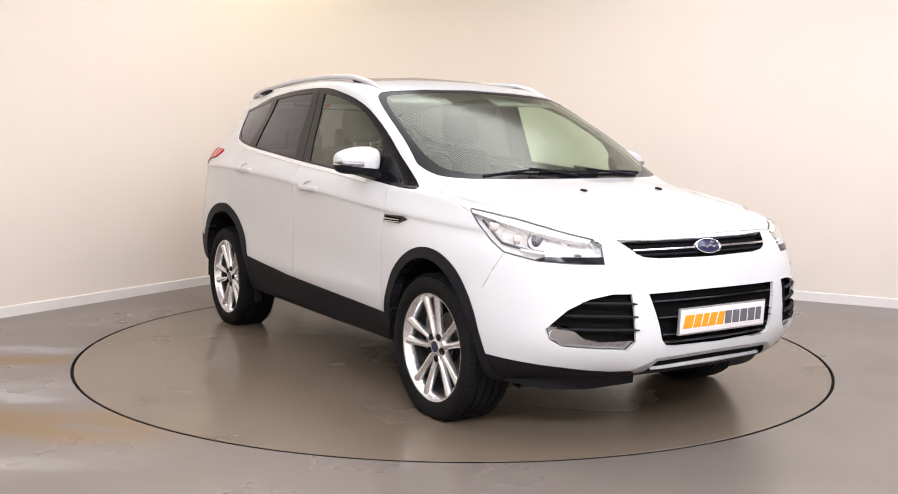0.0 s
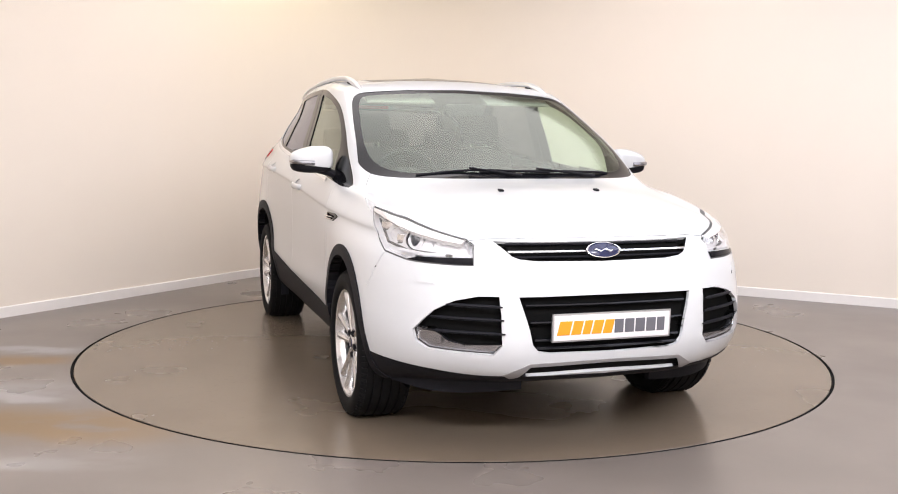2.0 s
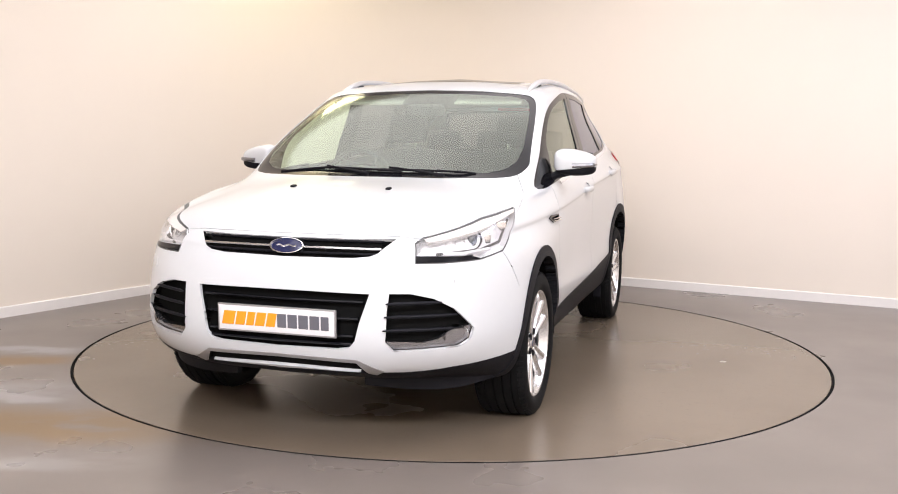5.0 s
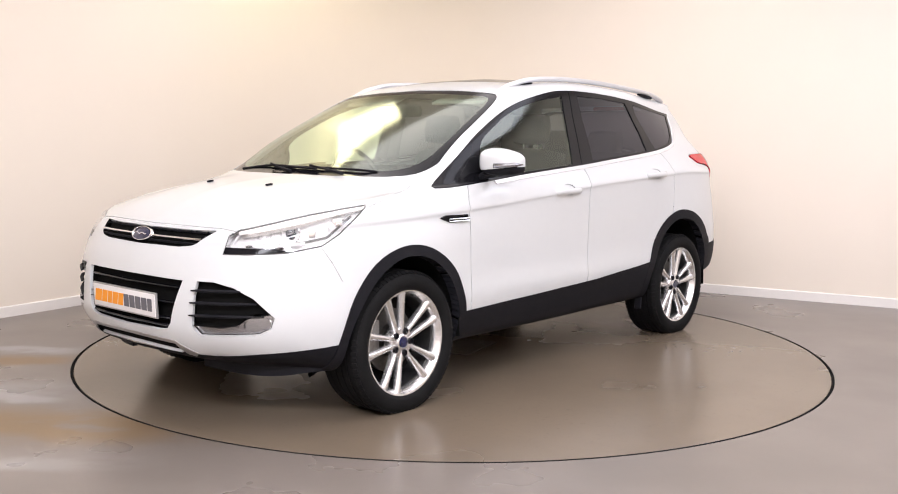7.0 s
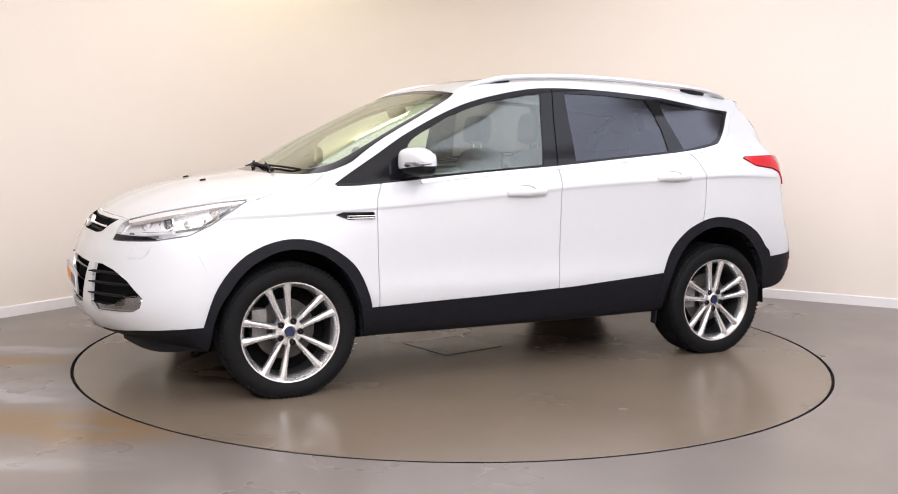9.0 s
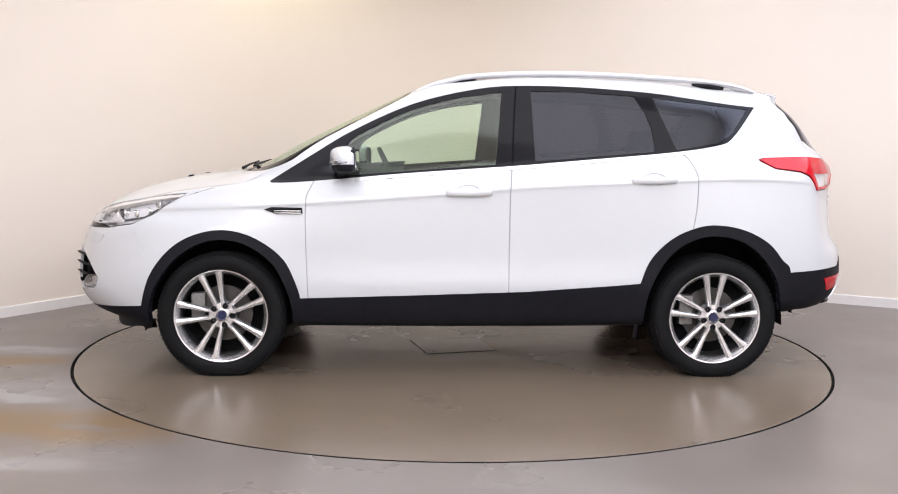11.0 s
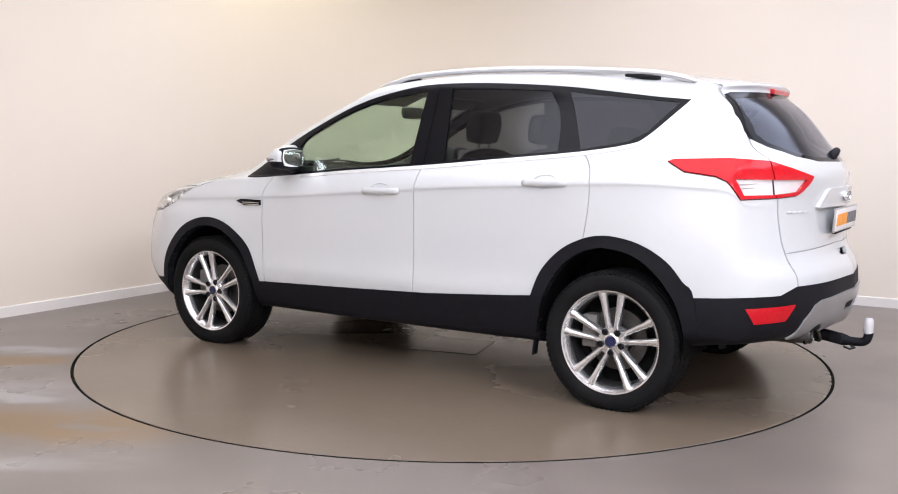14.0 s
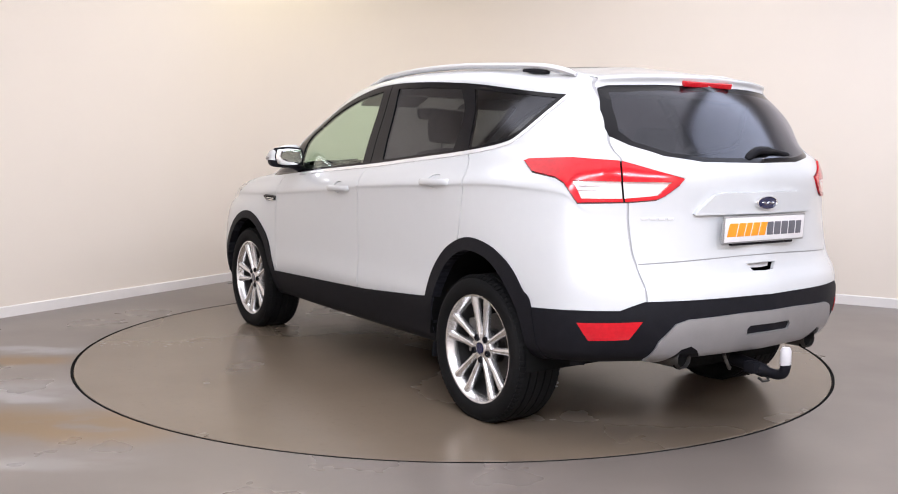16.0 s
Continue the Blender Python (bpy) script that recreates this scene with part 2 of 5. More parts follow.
RINGS = [
    low(1.90, (0.01, 0.05, 0.12), (0.25, 0.25, 0.24), (0.66, 0.66, 0.68, 0.70, 0.70, 0.68, 0.66, 0.66), (0.23, 0.24, 0.25, 0.25, 0.25, 0.26, 0.30, 0.35), -1.93, (0.10, 0.02), 0.36),
    low(2.10, (0.02, 0.10, 0.26), (0.285, 0.285, 0.275), (0.84, 0.84, 0.83, 0.83, 0.83, 0.84, 0.84, 0.80), (0.265, 0.27, 0.275, 0.275, 0.28, 0.29, 0.33, 0.37), -2.12, (0.20, 0.04), 0.37),
    low(2.23, (0.02, 0.10, 0.25), (0.335, 0.34, 0.345), (0.895, 0.905, 0.885, 0.875, 0.875, 0.885, 0.905, 0.865), (0.37, 0.38, 0.385, 0.39, 0.40, 0.41, 0.42, 0.42), -2.235, (0.22, 0.05), 0.42),
    low(2.285, (0.02, 0.085, 0.225), (0.47, 0.47, 0.48), (0.912, 0.930, 0.904, 0.898, 0.898, 0.904, 0.920, 0.885), (0.51,) * 5 + (0.53, 0.56, 0.56), -2.275, (0.21, 0.05), 0.555),
    low(2.275, (0.02, 0.085, 0.225), (0.60, 0.61, 0.62), (0.905, 0.930, 0.899, 0.889, 0.889, 0.897, 0.925, 0.885), (0.64, 0.64, 0.62, 0.63, 0.64, 0.66, 0.68, 0.68), -2.266, (0.21, 0.05), 0.675),
    low(2.235, (0.02, 0.085, 0.225), (0.74, 0.75, 0.76), (0.880, 0.910, 0.900, 0.892, 0.892, 0.898, 0.915, 0.875), (0.80, 0.80, 0.80, 0.81, 0.83, 0.85, 0.86, 0.84), -2.214, (0.21, 0.05), 0.772),
    low(2.185, (0.02, 0.085, 0.225), (0.83, 0.84, 0.86), (0.832, 0.876, 0.896, 0.899, 0.902, 0.904, 0.898, 0.845), (0.90, 0.92, 0.945, 0.985, 1.040, 1.072, 1.095, 1.08), -2.195, (0.23, 0.05), 1.00),
    low(2.120, (0.02, 0.085, 0.215), (0.885, 0.895, 0.91), (0.800, 0.842, 0.870, 0.876, 0.877, 0.871, 0.845, 0.805), (0.955, 0.985, 1.01, 1.045, 1.092, 1.132, 1.165, 1.165), -2.205, (0.26, 0.05), 1.12),
    ring([(1.99, 0, 0.960), (1.975, 0.30, 0.960), (1.92, 0.52, 0.955), (1.80, 0.69, 0.955)],
         [(1.62, 0.770, 0.985), (1.30, 0.820, 1.025), (0.90, 0.845, 1.045), (0.30, 0.853, 1.080), (-0.35, 0.852, 1.125), (-0.95, 0.843, 1.180), (-1.45, 0.805, 1.225), (-1.80, 0.765, 1.230)],
         [(-1.95, 0.69, 1.215), (-2.12, 0.38, 1.20), (-2.185, 0, 1.19)]),
    ring([(1.70, 0, 1.050), (1.69, 0.28, 1.045), (1.64, 0.50, 1.025), (1.55, 0.66, 1.010)],
         [(1.42, 0.745, 1.020), (1.25, 0.788, 1.040), (0.95, 0.830, 1.058), (0.30, 0.840, 1.098), (-0.35, 0.838, 1.145), (-0.95, 0.827, 1.205), (-1.45, 0.780, 1.260), (-1.80, 0.735, 1.265)],
         [(-1.93, 0.65, 1.245), (-2.10, 0.37, 1.235), (-2.160, 0, 1.23)]),
    ring([(1.30, 0, 1.110), (1.290, 0.28, 1.106), (1.262, 0.53, 1.092), (1.205, 0.70, 1.078)],
         [(1.150, 0.765, 1.068), (1.08, 0.800, 1.062), (0.90, 0.822, 1.070), (0.30, 0.827, 1.115), (-0.35, 0.824, 1.165), (-0.95, 0.812, 1.225), (-1.45, 0.757, 1.300), (-1.78, 0.700, 1.310)],
         [(-1.91, 0.615, 1.285), (-2.065, 0.36, 1.275), (-2.125, 0, 1.27)]),
    ring([(0.965, 0, 1.275), (0.958, 0.27, 1.273), (0.940, 0.51, 1.268), (0.895, 0.675, 1.260)],
         [(0.855, 0.730, 1.258), (0.770, 0.766, 1.254), (0.63, 0.782, 1.252), (0.25, 0.792, 1.258), (-0.35, 0.789, 1.285), (-0.95, 0.765, 1.330), (-1.45, 0.707, 1.385), (-1.73, 0.652, 1.395)],
         [(-1.865, 0.612, 1.370), (-2.000, 0.34, 1.365), (-2.060, 0, 1.36)]),
    ring([(0.63, 0, 1.435), (0.625, 0.27, 1.434), (0.610, 0.49, 1.431), (0.573, 0.648, 1.424)],
         [(0.530, 0.694, 1.424), (0.455, 0.720, 1.422), (0.33, 0.734, 1.420), (0.08, 0.742, 1.425), (-0.40, 0.740, 1.435), (-0.95, 0.713, 1.445), (-1.42, 0.662, 1.460), (-1.67, 0.615, 1.470)],
         [(-1.800, 0.590, 1.455), (-1.925, 0.33, 1.455), (-1.980, 0, 1.455)]),
    ring([(0.31, 0, 1.580), (0.303, 0.27, 1.580), (0.290, 0.47, 1.577), (0.262, 0.605, 1.570)],
         [(0.230, 0.650, 1.568), (0.160, 0.675, 1.568), (0.06, 0.688, 1.573), (-0.12, 0.693, 1.582), (-0.45, 0.694, 1.588), (-0.95, 0.675, 1.578), (-1.38, 0.625, 1.545), (-1.62, 0.590, 1.535)],
         [(-1.725, 0.568, 1.530), (-1.830, 0.32, 1.540), (-1.875, 0, 1.545)]),
    ring([(0.21, 0, 1.612), (0.202, 0.26, 1.611), (0.190, 0.44, 1.607), (0.165, 0.555, 1.602)],
         [(0.130, 0.597, 1.601), (0.07, 0.618, 1.604), (-0.02, 0.632, 1.612), (-0.16, 0.640, 1.622), (-0.45, 0.641, 1.631), (-0.95, 0.624, 1.620), (-1.38, 0.582, 1.588), (-1.64, 0.560, 1.572)],
         [(-1.745, 0.545, 1.560), (-1.845, 0.32, 1.571), (-1.885, 0, 1.577)]),
    ring([(0.02, 0, 1.650), (0.01, 0.22, 1.648), (-0.01, 0.34, 1.641), (-0.03, 0.41, 1.634)],
         [(-0.06, 0.45, 1.632), (-0.10, 0.47, 1.634), (-0.16, 0.482, 1.641), (-0.26, 0.490, 1.650), (-0.50, 0.492, 1.658), (-0.95, 0.482, 1.648), (-1.32, 0.460, 1.624), (-1.50, 0.445, 1.612)],
         [(-1.60, 0.40, 1.599), (-1.69, 0.24, 1.604), (-1.72, 0, 1.608)]),
    ring([(-0.30, 0, 1.682), (-0.302, 0.003, 1.682), (-0.305, 0.006, 1.682), (-0.31, 0.008, 1.682)],
         [(-0.32, 0.009, 1.682), (-0.34, 0.01, 1.683), (-0.38, 0.01, 1.684), (-0.45, 0.01, 1.685), (-0.60, 0.01, 1.685), (-0.90, 0.01, 1.678), (-1.15, 0.01, 1.666), (-1.30, 0.01, 1.657)],
         [(-1.36, 0.008, 1.653), (-1.40, 0.004, 1.650), (-1.42, 0, 1.649)]),
]
# a sharp shoulder line along the flanks: the skin steps in just below it
crease = RINGS[6].copy()
crease[:, 2] -= 0.022
crease[:4, 0] += 0.012
for k, fade in enumerate((0.1, 0.4, 1, 1, 1, 1, 0.9, 0.4)):
    crease[4 + k, 1] -= 0.005 * fade
RINGS.insert(6, crease)
NU, NV = 8, 5


def skin():
    K, n = len(RINGS), len(RINGS[0])
    us = np.linspace(0, n - 1, (n - 1) * NU + 1)
    rows = [pchip(range(n), r, us) for r in RINGS]
    # keep the tangent flat across the middle line, front and rear
    G = np.stack(rows)                                    # K x U x 3
    vs = np.linspace(0, K - 1, (K - 1) * NV + 1)
    U = len(us)
    P = pchip(range(K), G.reshape(K, -1), vs).reshape(len(vs), U, 3)
    P[:, 0, 1] = P[:, -1, 1] = 0
    for _ in range(2):                                    # ease the joints of the stretches
        Q = P.copy()
        Q[1:-1, 1:-1] = 0.5 * P[1:-1, 1:-1] + 0.125 * (P[:-2, 1:-1] + P[2:, 1:-1] + P[1:-1, :-2] + P[1:-1, 2:])
        P = Q
    M = np.concatenate([P[:, 1:2] * (1, -1, 1), P, P[:, -2:-1] * (1, -1, 1)], 1)
    du = M[:, 2:] - M[:, :-2]
    dv = np.gradient(P, axis=0)
    N = np.cross(du, dv)
    ln = np.linalg.norm(N, axis=2, keepdims=True)
    N = N / np.maximum(ln, 1e-9)
    N[-1] = (0, 0, 1)
    if N[20, U // 2, 1] < 0:
        N = -N
    return np.concatenate([P, N], 2)


def skin_faces():
    S = skin()
    out = []
    for i in range(S.shape[0] - 1):
        for j in range(S.shape[1] - 1):
            out.append(np.array([S[i, j], S[i, j + 1], S[i + 1, j + 1], S[i + 1, j]]))
    return out


Q = math.sqrt(0.5)
# a view: across, up, and the way that its faces look
VIEWS = {"side": ((1, 0, 0), (0, 0, 1), (0, 1, 0)), "front": ((0, 1, 0), (0, 0, 1), (1, 0, 0)), "rear": ((0, 1, 0), (0, 0, 1), (-1, 0, 0)),
         "top": ((1, 0, 0), (0, 1, 0), (0, 0, 1)), "nose": ((-Q, Q, 0), (0, 0, 1), (Q, Q, 0)), "tail": ((Q, Q, 0), (0, 0, 1), (-Q, Q, 0))}


def seen(view, pts):
    """Places on the car as a view shows them."""
    va, vb, _ = (np.array(v, float) for v in VIEWS[view])
    return [(float(np.dot(p, va)), float(np.dot(p, vb))) for p in pts]


def split(face, va, vb, ax, az, bx, bz):
    """The two sides of a convex face, cut by the line through a and b in a view."""
    s = (face[:, :3] @ va - ax) * (bz - az) - (face[:, :3] @ vb - az) * (bx - ax)
    s[np.abs(s) < 1e-7] = 0
    if (s >= 0).all() or (s <= 0).all():
        return [face]
    p, q = [], []
    n = len(face)
    for k in range(n):
        c, d, sc, sd = face[k], face[(k + 1) % n], s[k], s[(k + 1) % n]
        if sc >= 0:
            p.append(c)
        if sc <= 0:
            q.append(c)
        if sc * sd < 0:
            m = c + (d - c) * (sc / (sc - sd))
            p.append(m)
            q.append(m)
    return [np.array(f) for f in (p, q) if len(f) > 2]


def within(px, pz, poly):
    hit = False
    n = len(poly)
    for k in range(n):
        (x1, z1), (x2, z2) = poly[k], poly[(k + 1) % n]
        if (z1 > pz) != (z2 > pz) and px < (x2 - x1) * (pz - z1) / (z2 - z1) + x1:
            hit = not hit
    return hit


def cut(faces, poly, view, facing=0.05, lim=None):
    """Splits the faces along the outline poly in a view: (inside, outside). lim: a test on a face's middle."""
    va, vb, look_on = (np.array(v, float) for v in VIEWS[view])
    poly = [tuple(map(float, p)) for p in poly]
    A = np.array(poly)
    lo, hi = A.min(0) - 1e-6, A.max(0) + 1e-6
    inside, outside = [], []
    for f in faces:
        a, b = f[:, :3] @ va, f[:, :3] @ vb
        fx0, fx1, fz0, fz1 = a.min(), a.max(), b.min(), b.max()
        if fx1 < lo[0] or fx0 > hi[0] or fz1 < lo[1] or fz0 > hi[1] or f[:, 3:].mean(0) @ look_on < facing or (lim and not lim(f.mean(0))):
            outside.append(f)
            continue
        pieces = [f]
        for k in range(len(poly)):
            (x1, z1), (x2, z2) = poly[k], poly[(k + 1) % len(poly)]
            if max(x1, x2) < fx0 or min(x1, x2) > fx1 or max(z1, z2) < fz0 or min(z1, z2) > fz1:
                continue
            s = [(x - x1) * (z2 - z1) - (z - z1) * (x2 - x1) for x in (fx0, fx1) for z in (fz0, fz1)]
            if min(s) > 0 or max(s) < 0:
                continue
            pieces = [g for p in pieces for g in split(p, va, vb, x1, z1, x2, z2)]
        for p in pieces:
            c = p[:, :3].mean(0)
            (inside if within(c @ va, c @ vb, poly) else outside).append(p)
    return inside, outside


def strip(line, w):
    """The outline of a band of width w along a line in a view."""
    L = [np.array(p, float) for p in line]
    a, b = [], []
    for i, p in enumerate(L):
        d = L[min(i + 1, len(L) - 1)] - L[max(i - 1, 0)]
        n = np.array((-d[1], d[0])) / np.hypot(*d) * w / 2
        a.append(p + n)
        b.append(p - n)
    return a + b[::-1]


def curve2(pts, n=4):
    return [tuple(p) for p in spline([(a, b) for a, b in pts], n)]


def panel(name, faces, material, parent, label="", off=0.0, push=None, rim=0.0, side=1, both=False, skirt_to=None, fair=False):
    """A mesh of cut faces: moved out along the normal by off or by push, with a rim turned in; side -1 or both mirrors it."""
    verts, norms, index, polys = [], [], {}, []
    for sgn in ((1, -1) if both else (side,)):
        for f in faces:
            ids = []
            for v in f:
                key = (round(v[0], 4), round(v[1] * sgn, 4) + 0.0, round(v[2], 4))
                if key not in index:
                    n = v[3:] * (1, sgn, 1)
                    p = v[:3] * (1, sgn, 1) + n * off
                    if push is not None:
                        p = p + np.array(push) * (1, sgn, 1)
                    index[key] = len(verts)
                    verts.append(p)
                    norms.append(n / max(np.linalg.norm(n), 1e-9))
                i = index[key]
                if i not in ids:
                    ids.append(i)
            if len(ids) > 2:
                polys.append(ids if sgn > 0 else ids[::-1])
    if fair:                                              # bent glass: one even sweep of normals over the pane
        V, W = np.array(verts), np.array(norms)
        flip = np.where(V[:, 1] < 0, -1.0, 1.0)[:, None] * np.array((0, 1, 0)) + np.array((1, 0, 1)) if both else np.ones((len(V), 3))
        V, W = (V - (0, 0, 1.3)) * flip, W * flip
        a, b = (V[:, 1], V[:, 2]) if np.abs(W[:, 0]).mean() > np.abs(W[:, 1]).mean() and both else (V[:, 0], V[:, 2])
        cols = [a ** i * b ** j for i in range(4) for j in range(4 - i)]
        B = np.stack(cols, 1)
        if both:                                          # across the middle the y part is odd, the rest even
            odd = np.stack([a * b ** j for j in range(3)] + [a ** 3], 1)
            even = np.stack([np.ones_like(a), b, b ** 2, a ** 2, a ** 2 * b], 1)
            F = np.stack([(M @ np.linalg.lstsq(M, W[:, k], rcond=None)[0]) for k, M in ((0, even), (1, odd), (2, even))], 1)
        else:
            F = B @ np.linalg.lstsq(B, W, rcond=None)[0]
        F = F * flip
        norms = list(F / np.linalg.norm(F, axis=1, keepdims=True))
    if rim:
        count = {}
        for p in polys:
            for a, b in zip(p, p[1:] + p[:1]):
                count[(a, b)] = 1
        edges = [e for e in count if (e[1], e[0]) not in count]
        inner, outer = {}, {}
        back = np.array(skirt_to, float) if skirt_to is not None else None
        for a, b in edges:
            q = []
            for v in (a, b):
                if v not in inner:
                    d = -norms[v] if back is None else back * (1, 1 if verts[v][1] >= 0 else -1, 1)
                    outer[v] = len(verts)
                    verts.append(verts[v].copy())
                    norms.append(None)
                    inner[v] = len(verts)
                    verts.append(verts[v] + d * rim)
                    norms.append(None)
                q.append(v)
            polys.append([outer[b], outer[a], inner[a], inner[b]])
            e = verts[b] - verts[a]
            d = verts[inner[a]] - verts[a]
            n = np.cross(d, e)
            n = n / max(np.linalg.norm(n), 1e-9)
            for v in (outer[a], outer[b], inner[a], inner[b]):
                norms[v] = n if norms[v] is None else norms[v]
    return mesh_of(name, verts, polys, material, parent, label, True, norms)

# ---- the car: cutting the skin into its panels ----
def shaped(bm, size, m, round_=0.35, bulge=0.0):
    """A cushion: a box with soft edges, its faces drawn out a little."""
    old = len(bm.verts)
    r = bmesh.ops.create_cube(bm, size=1.0)
    es = list({e for v in r["verts"] for e in v.link_edges})
    bmesh.ops.subdivide_edges(bm, edges=es, cuts=5, use_grid_fill=True)
    vs = list(bm.verts)[old:]
    for v in vs:
        n = v.co / 0.5
        q = Vector((n.x * math.sqrt(max(0, 1 - round_ * (n.y ** 2 + n.z ** 2) / 2)), n.y * math.sqrt(max(0, 1 - round_ * (n.x ** 2 + n.z ** 2) / 2)), n.z * math.sqrt(max(0, 1 - round_ * (n.x ** 2 + n.y ** 2) / 2))))
        v.co = m @ Vector((q.x * size[0] / 2, q.y * size[1] / 2, q.z * size[2] / 2))


FULL = skin_faces()
skin_left = FULL


def take(poly, view, facing=0.05, lim=None):
    """Cuts a piece out of what is left of the skin."""
    global skin_left
    got, skin_left = cut(skin_left, poly, view, facing, lim)
    return got


def sides(name, faces, material, parent=CAR, label="", **k):
    """The piece on both flanks, each a part of its own."""
    return [panel(name, faces, material, parent, label, side=s, **k) for s in (1, -1)]


ARCH_F_OUT = curve2([(1.80, 0.20), (1.765, 0.40), (1.70, 0.58), (1.565, 0.725), (1.38, 0.792), (1.195, 0.770), (1.025, 0.66), (0.945, 0.515), (0.912, 0.38), (0.905, 0.20)])
ARCH_F_IN = curve2([(1.745, 0.10), (1.722, 0.40), (1.645, 0.56), (1.53, 0.680), (1.375, 0.742), (1.21, 0.720), (1.07, 0.620), (0.998, 0.49), (0.965, 0.36), (0.955, 0.10)])
ARCH_R_OUT = curve2([(-0.885, 0.20), (-0.90, 0.42), (-0.935, 0.55), (-0.985, 0.66), (-1.09, 0.765), (-1.22, 0.827), (-1.34, 0.843), (-1.49, 0.815), (-1.62, 0.745), (-1.70, 0.655), (-1.755, 0.575), (-1.79, 0.20)])
ARCH_R_IN = curve2([(-0.950, 0.10), (-0.962, 0.40), (-1.01, 0.56), (-1.10, 0.690), (-1.22, 0.765), (-1.34, 0.783), (-1.49, 0.745), (-1.62, 0.63), (-1.70, 0.46), (-1.73, 0.10)])
outer = lambda c: c[1] > 0.5
take(ARCH_F_IN, "side", -2, outer)
take(ARCH_R_IN, "side", -2, outer)
arch_front = take(ARCH_F_OUT, "side", 0.0, outer)
arch_rear = take(ARCH_R_OUT, "side", 0.0, outer)
sill = take([(0.93, 0.428), (0.30, 0.447), (-0.30, 0.470), (-0.80, 0.508), (-0.93, 0.520), (-0.93, 0.0), (0.98, 0.0)], "side", -2)
lip = take([(-0.01, 0.404), (0.34, 0.394), (0.435, 0.341), (0.40, 0.322), (0.372, 0.330), (0.335, 0.380), (-0.01, 0.390)], "front", 0.05, lambda c: c[0] > 1.9)
lip_slot = take([(-0.01, 0.3905), (0.3355, 0.3805), (0.3725, 0.3305), (0.36, 0.334), (-0.01, 0.346)], "front", 0.05, lambda c: c[0] > 1.9)
valance = take([(2.6, 0.332), (2.14, 0.335), (2.05, 0.355), (1.74, 0.385), (1.70, 0.0), (2.6, 0.0)], "side", -2)
diffuser = take([(-0.01, 0.575), (0.16, 0.574), (0.45, 0.564), (0.505, 0.547), (0.56, 0.477), (0.575, 0.392), (0.50, 0.378), (0.455, 0.440), (0.415, 0.452), (0.375, 0.430), (0.34, 0.402), (-0.01, 0.408)], "rear", 0.05, lambda c: c[0] < -1.9)
tow_slot, diffuser = cut(diffuser, [(-0.01, 0.520), (0.125, 0.518), (0.14, 0.505), (0.135, 0.478), (-0.01, 0.482)], "rear")
REFL = seen("tail", [(-1.966, 0.835, 0.548), (-2.138, 0.635, 0.560), (-2.101, 0.672, 0.486), (-1.995, 0.796, 0.476)])
reflector = take(REFL, "tail", 0.05, lambda c: c[0] < -1.8)
bumper_dark = take([(-1.74, 0.585), (-1.95, 0.598), (-2.09, 0.604), (-2.139, 0.640), (-2.6, 0.652), (-2.6, 0.0), (-1.72, 0.0)], "side", -2)
underside = take([(2.6, 0.30), (-2.6, 0.30), (-2.6, 0.0), (2.6, 0.0)], "side", -2, lambda c: c[5] < -0.3)

# glass outlines
DLO_TOP = [(1.090, 1.056), (0.87, 1.195), (0.65, 1.330), (0.33, 1.478), (0.01, 1.560), (-0.24, 1.588), (-0.61, 1.584), (-0.99, 1.560), (-1.23, 1.532), (-1.45, 1.505), (-1.612, 1.490)]
BELT = [(1.080, 1.046), (0.95, 1.050), (0.63, 1.078), (0.31, 1.108), (-0.23, 1.150), (-0.62, 1.186), (-1.10, 1.232), (-1.36, 1.272), (-1.452, 1.316), (-1.600, 1.476)]
dlo = take(curve2(DLO_TOP) + curve2(BELT)[::-1], "side", 0.1, lambda c: c[2] > 1.0)
chrome_line = take(strip(curve2([(x, z - 0.012) for x, z in BELT[2:8]] + [(-1.468, 1.311), (-1.618, 1.478)]), 0.017), "side", 0.1)
door_glass, dlo = cut(dlo, curve2([(0.690, 1.088), (0.672, 1.262), (0.50, 1.372), (0.33, 1.448), (0.10, 1.512), (-0.165, 1.552)]) + [(-0.128, 1.155), (0.31, 1.120)], "side")
rear_glass_side, dlo = cut(dlo, [(-0.325, 1.560), (-0.61, 1.556), (-0.905, 1.540), (-0.965, 1.45), (-0.995, 1.36), (-1.008, 1.236), (-0.62, 1.200), (-0.345, 1.176)], "side")
quarter_glass, dlo = cut(dlo, [(-1.010, 1.533), (-1.23, 1.510), (-1.565, 1.477), (-1.445, 1.335), (-1.36, 1.288), (-1.125, 1.246), (-1.07, 1.39)], "side")

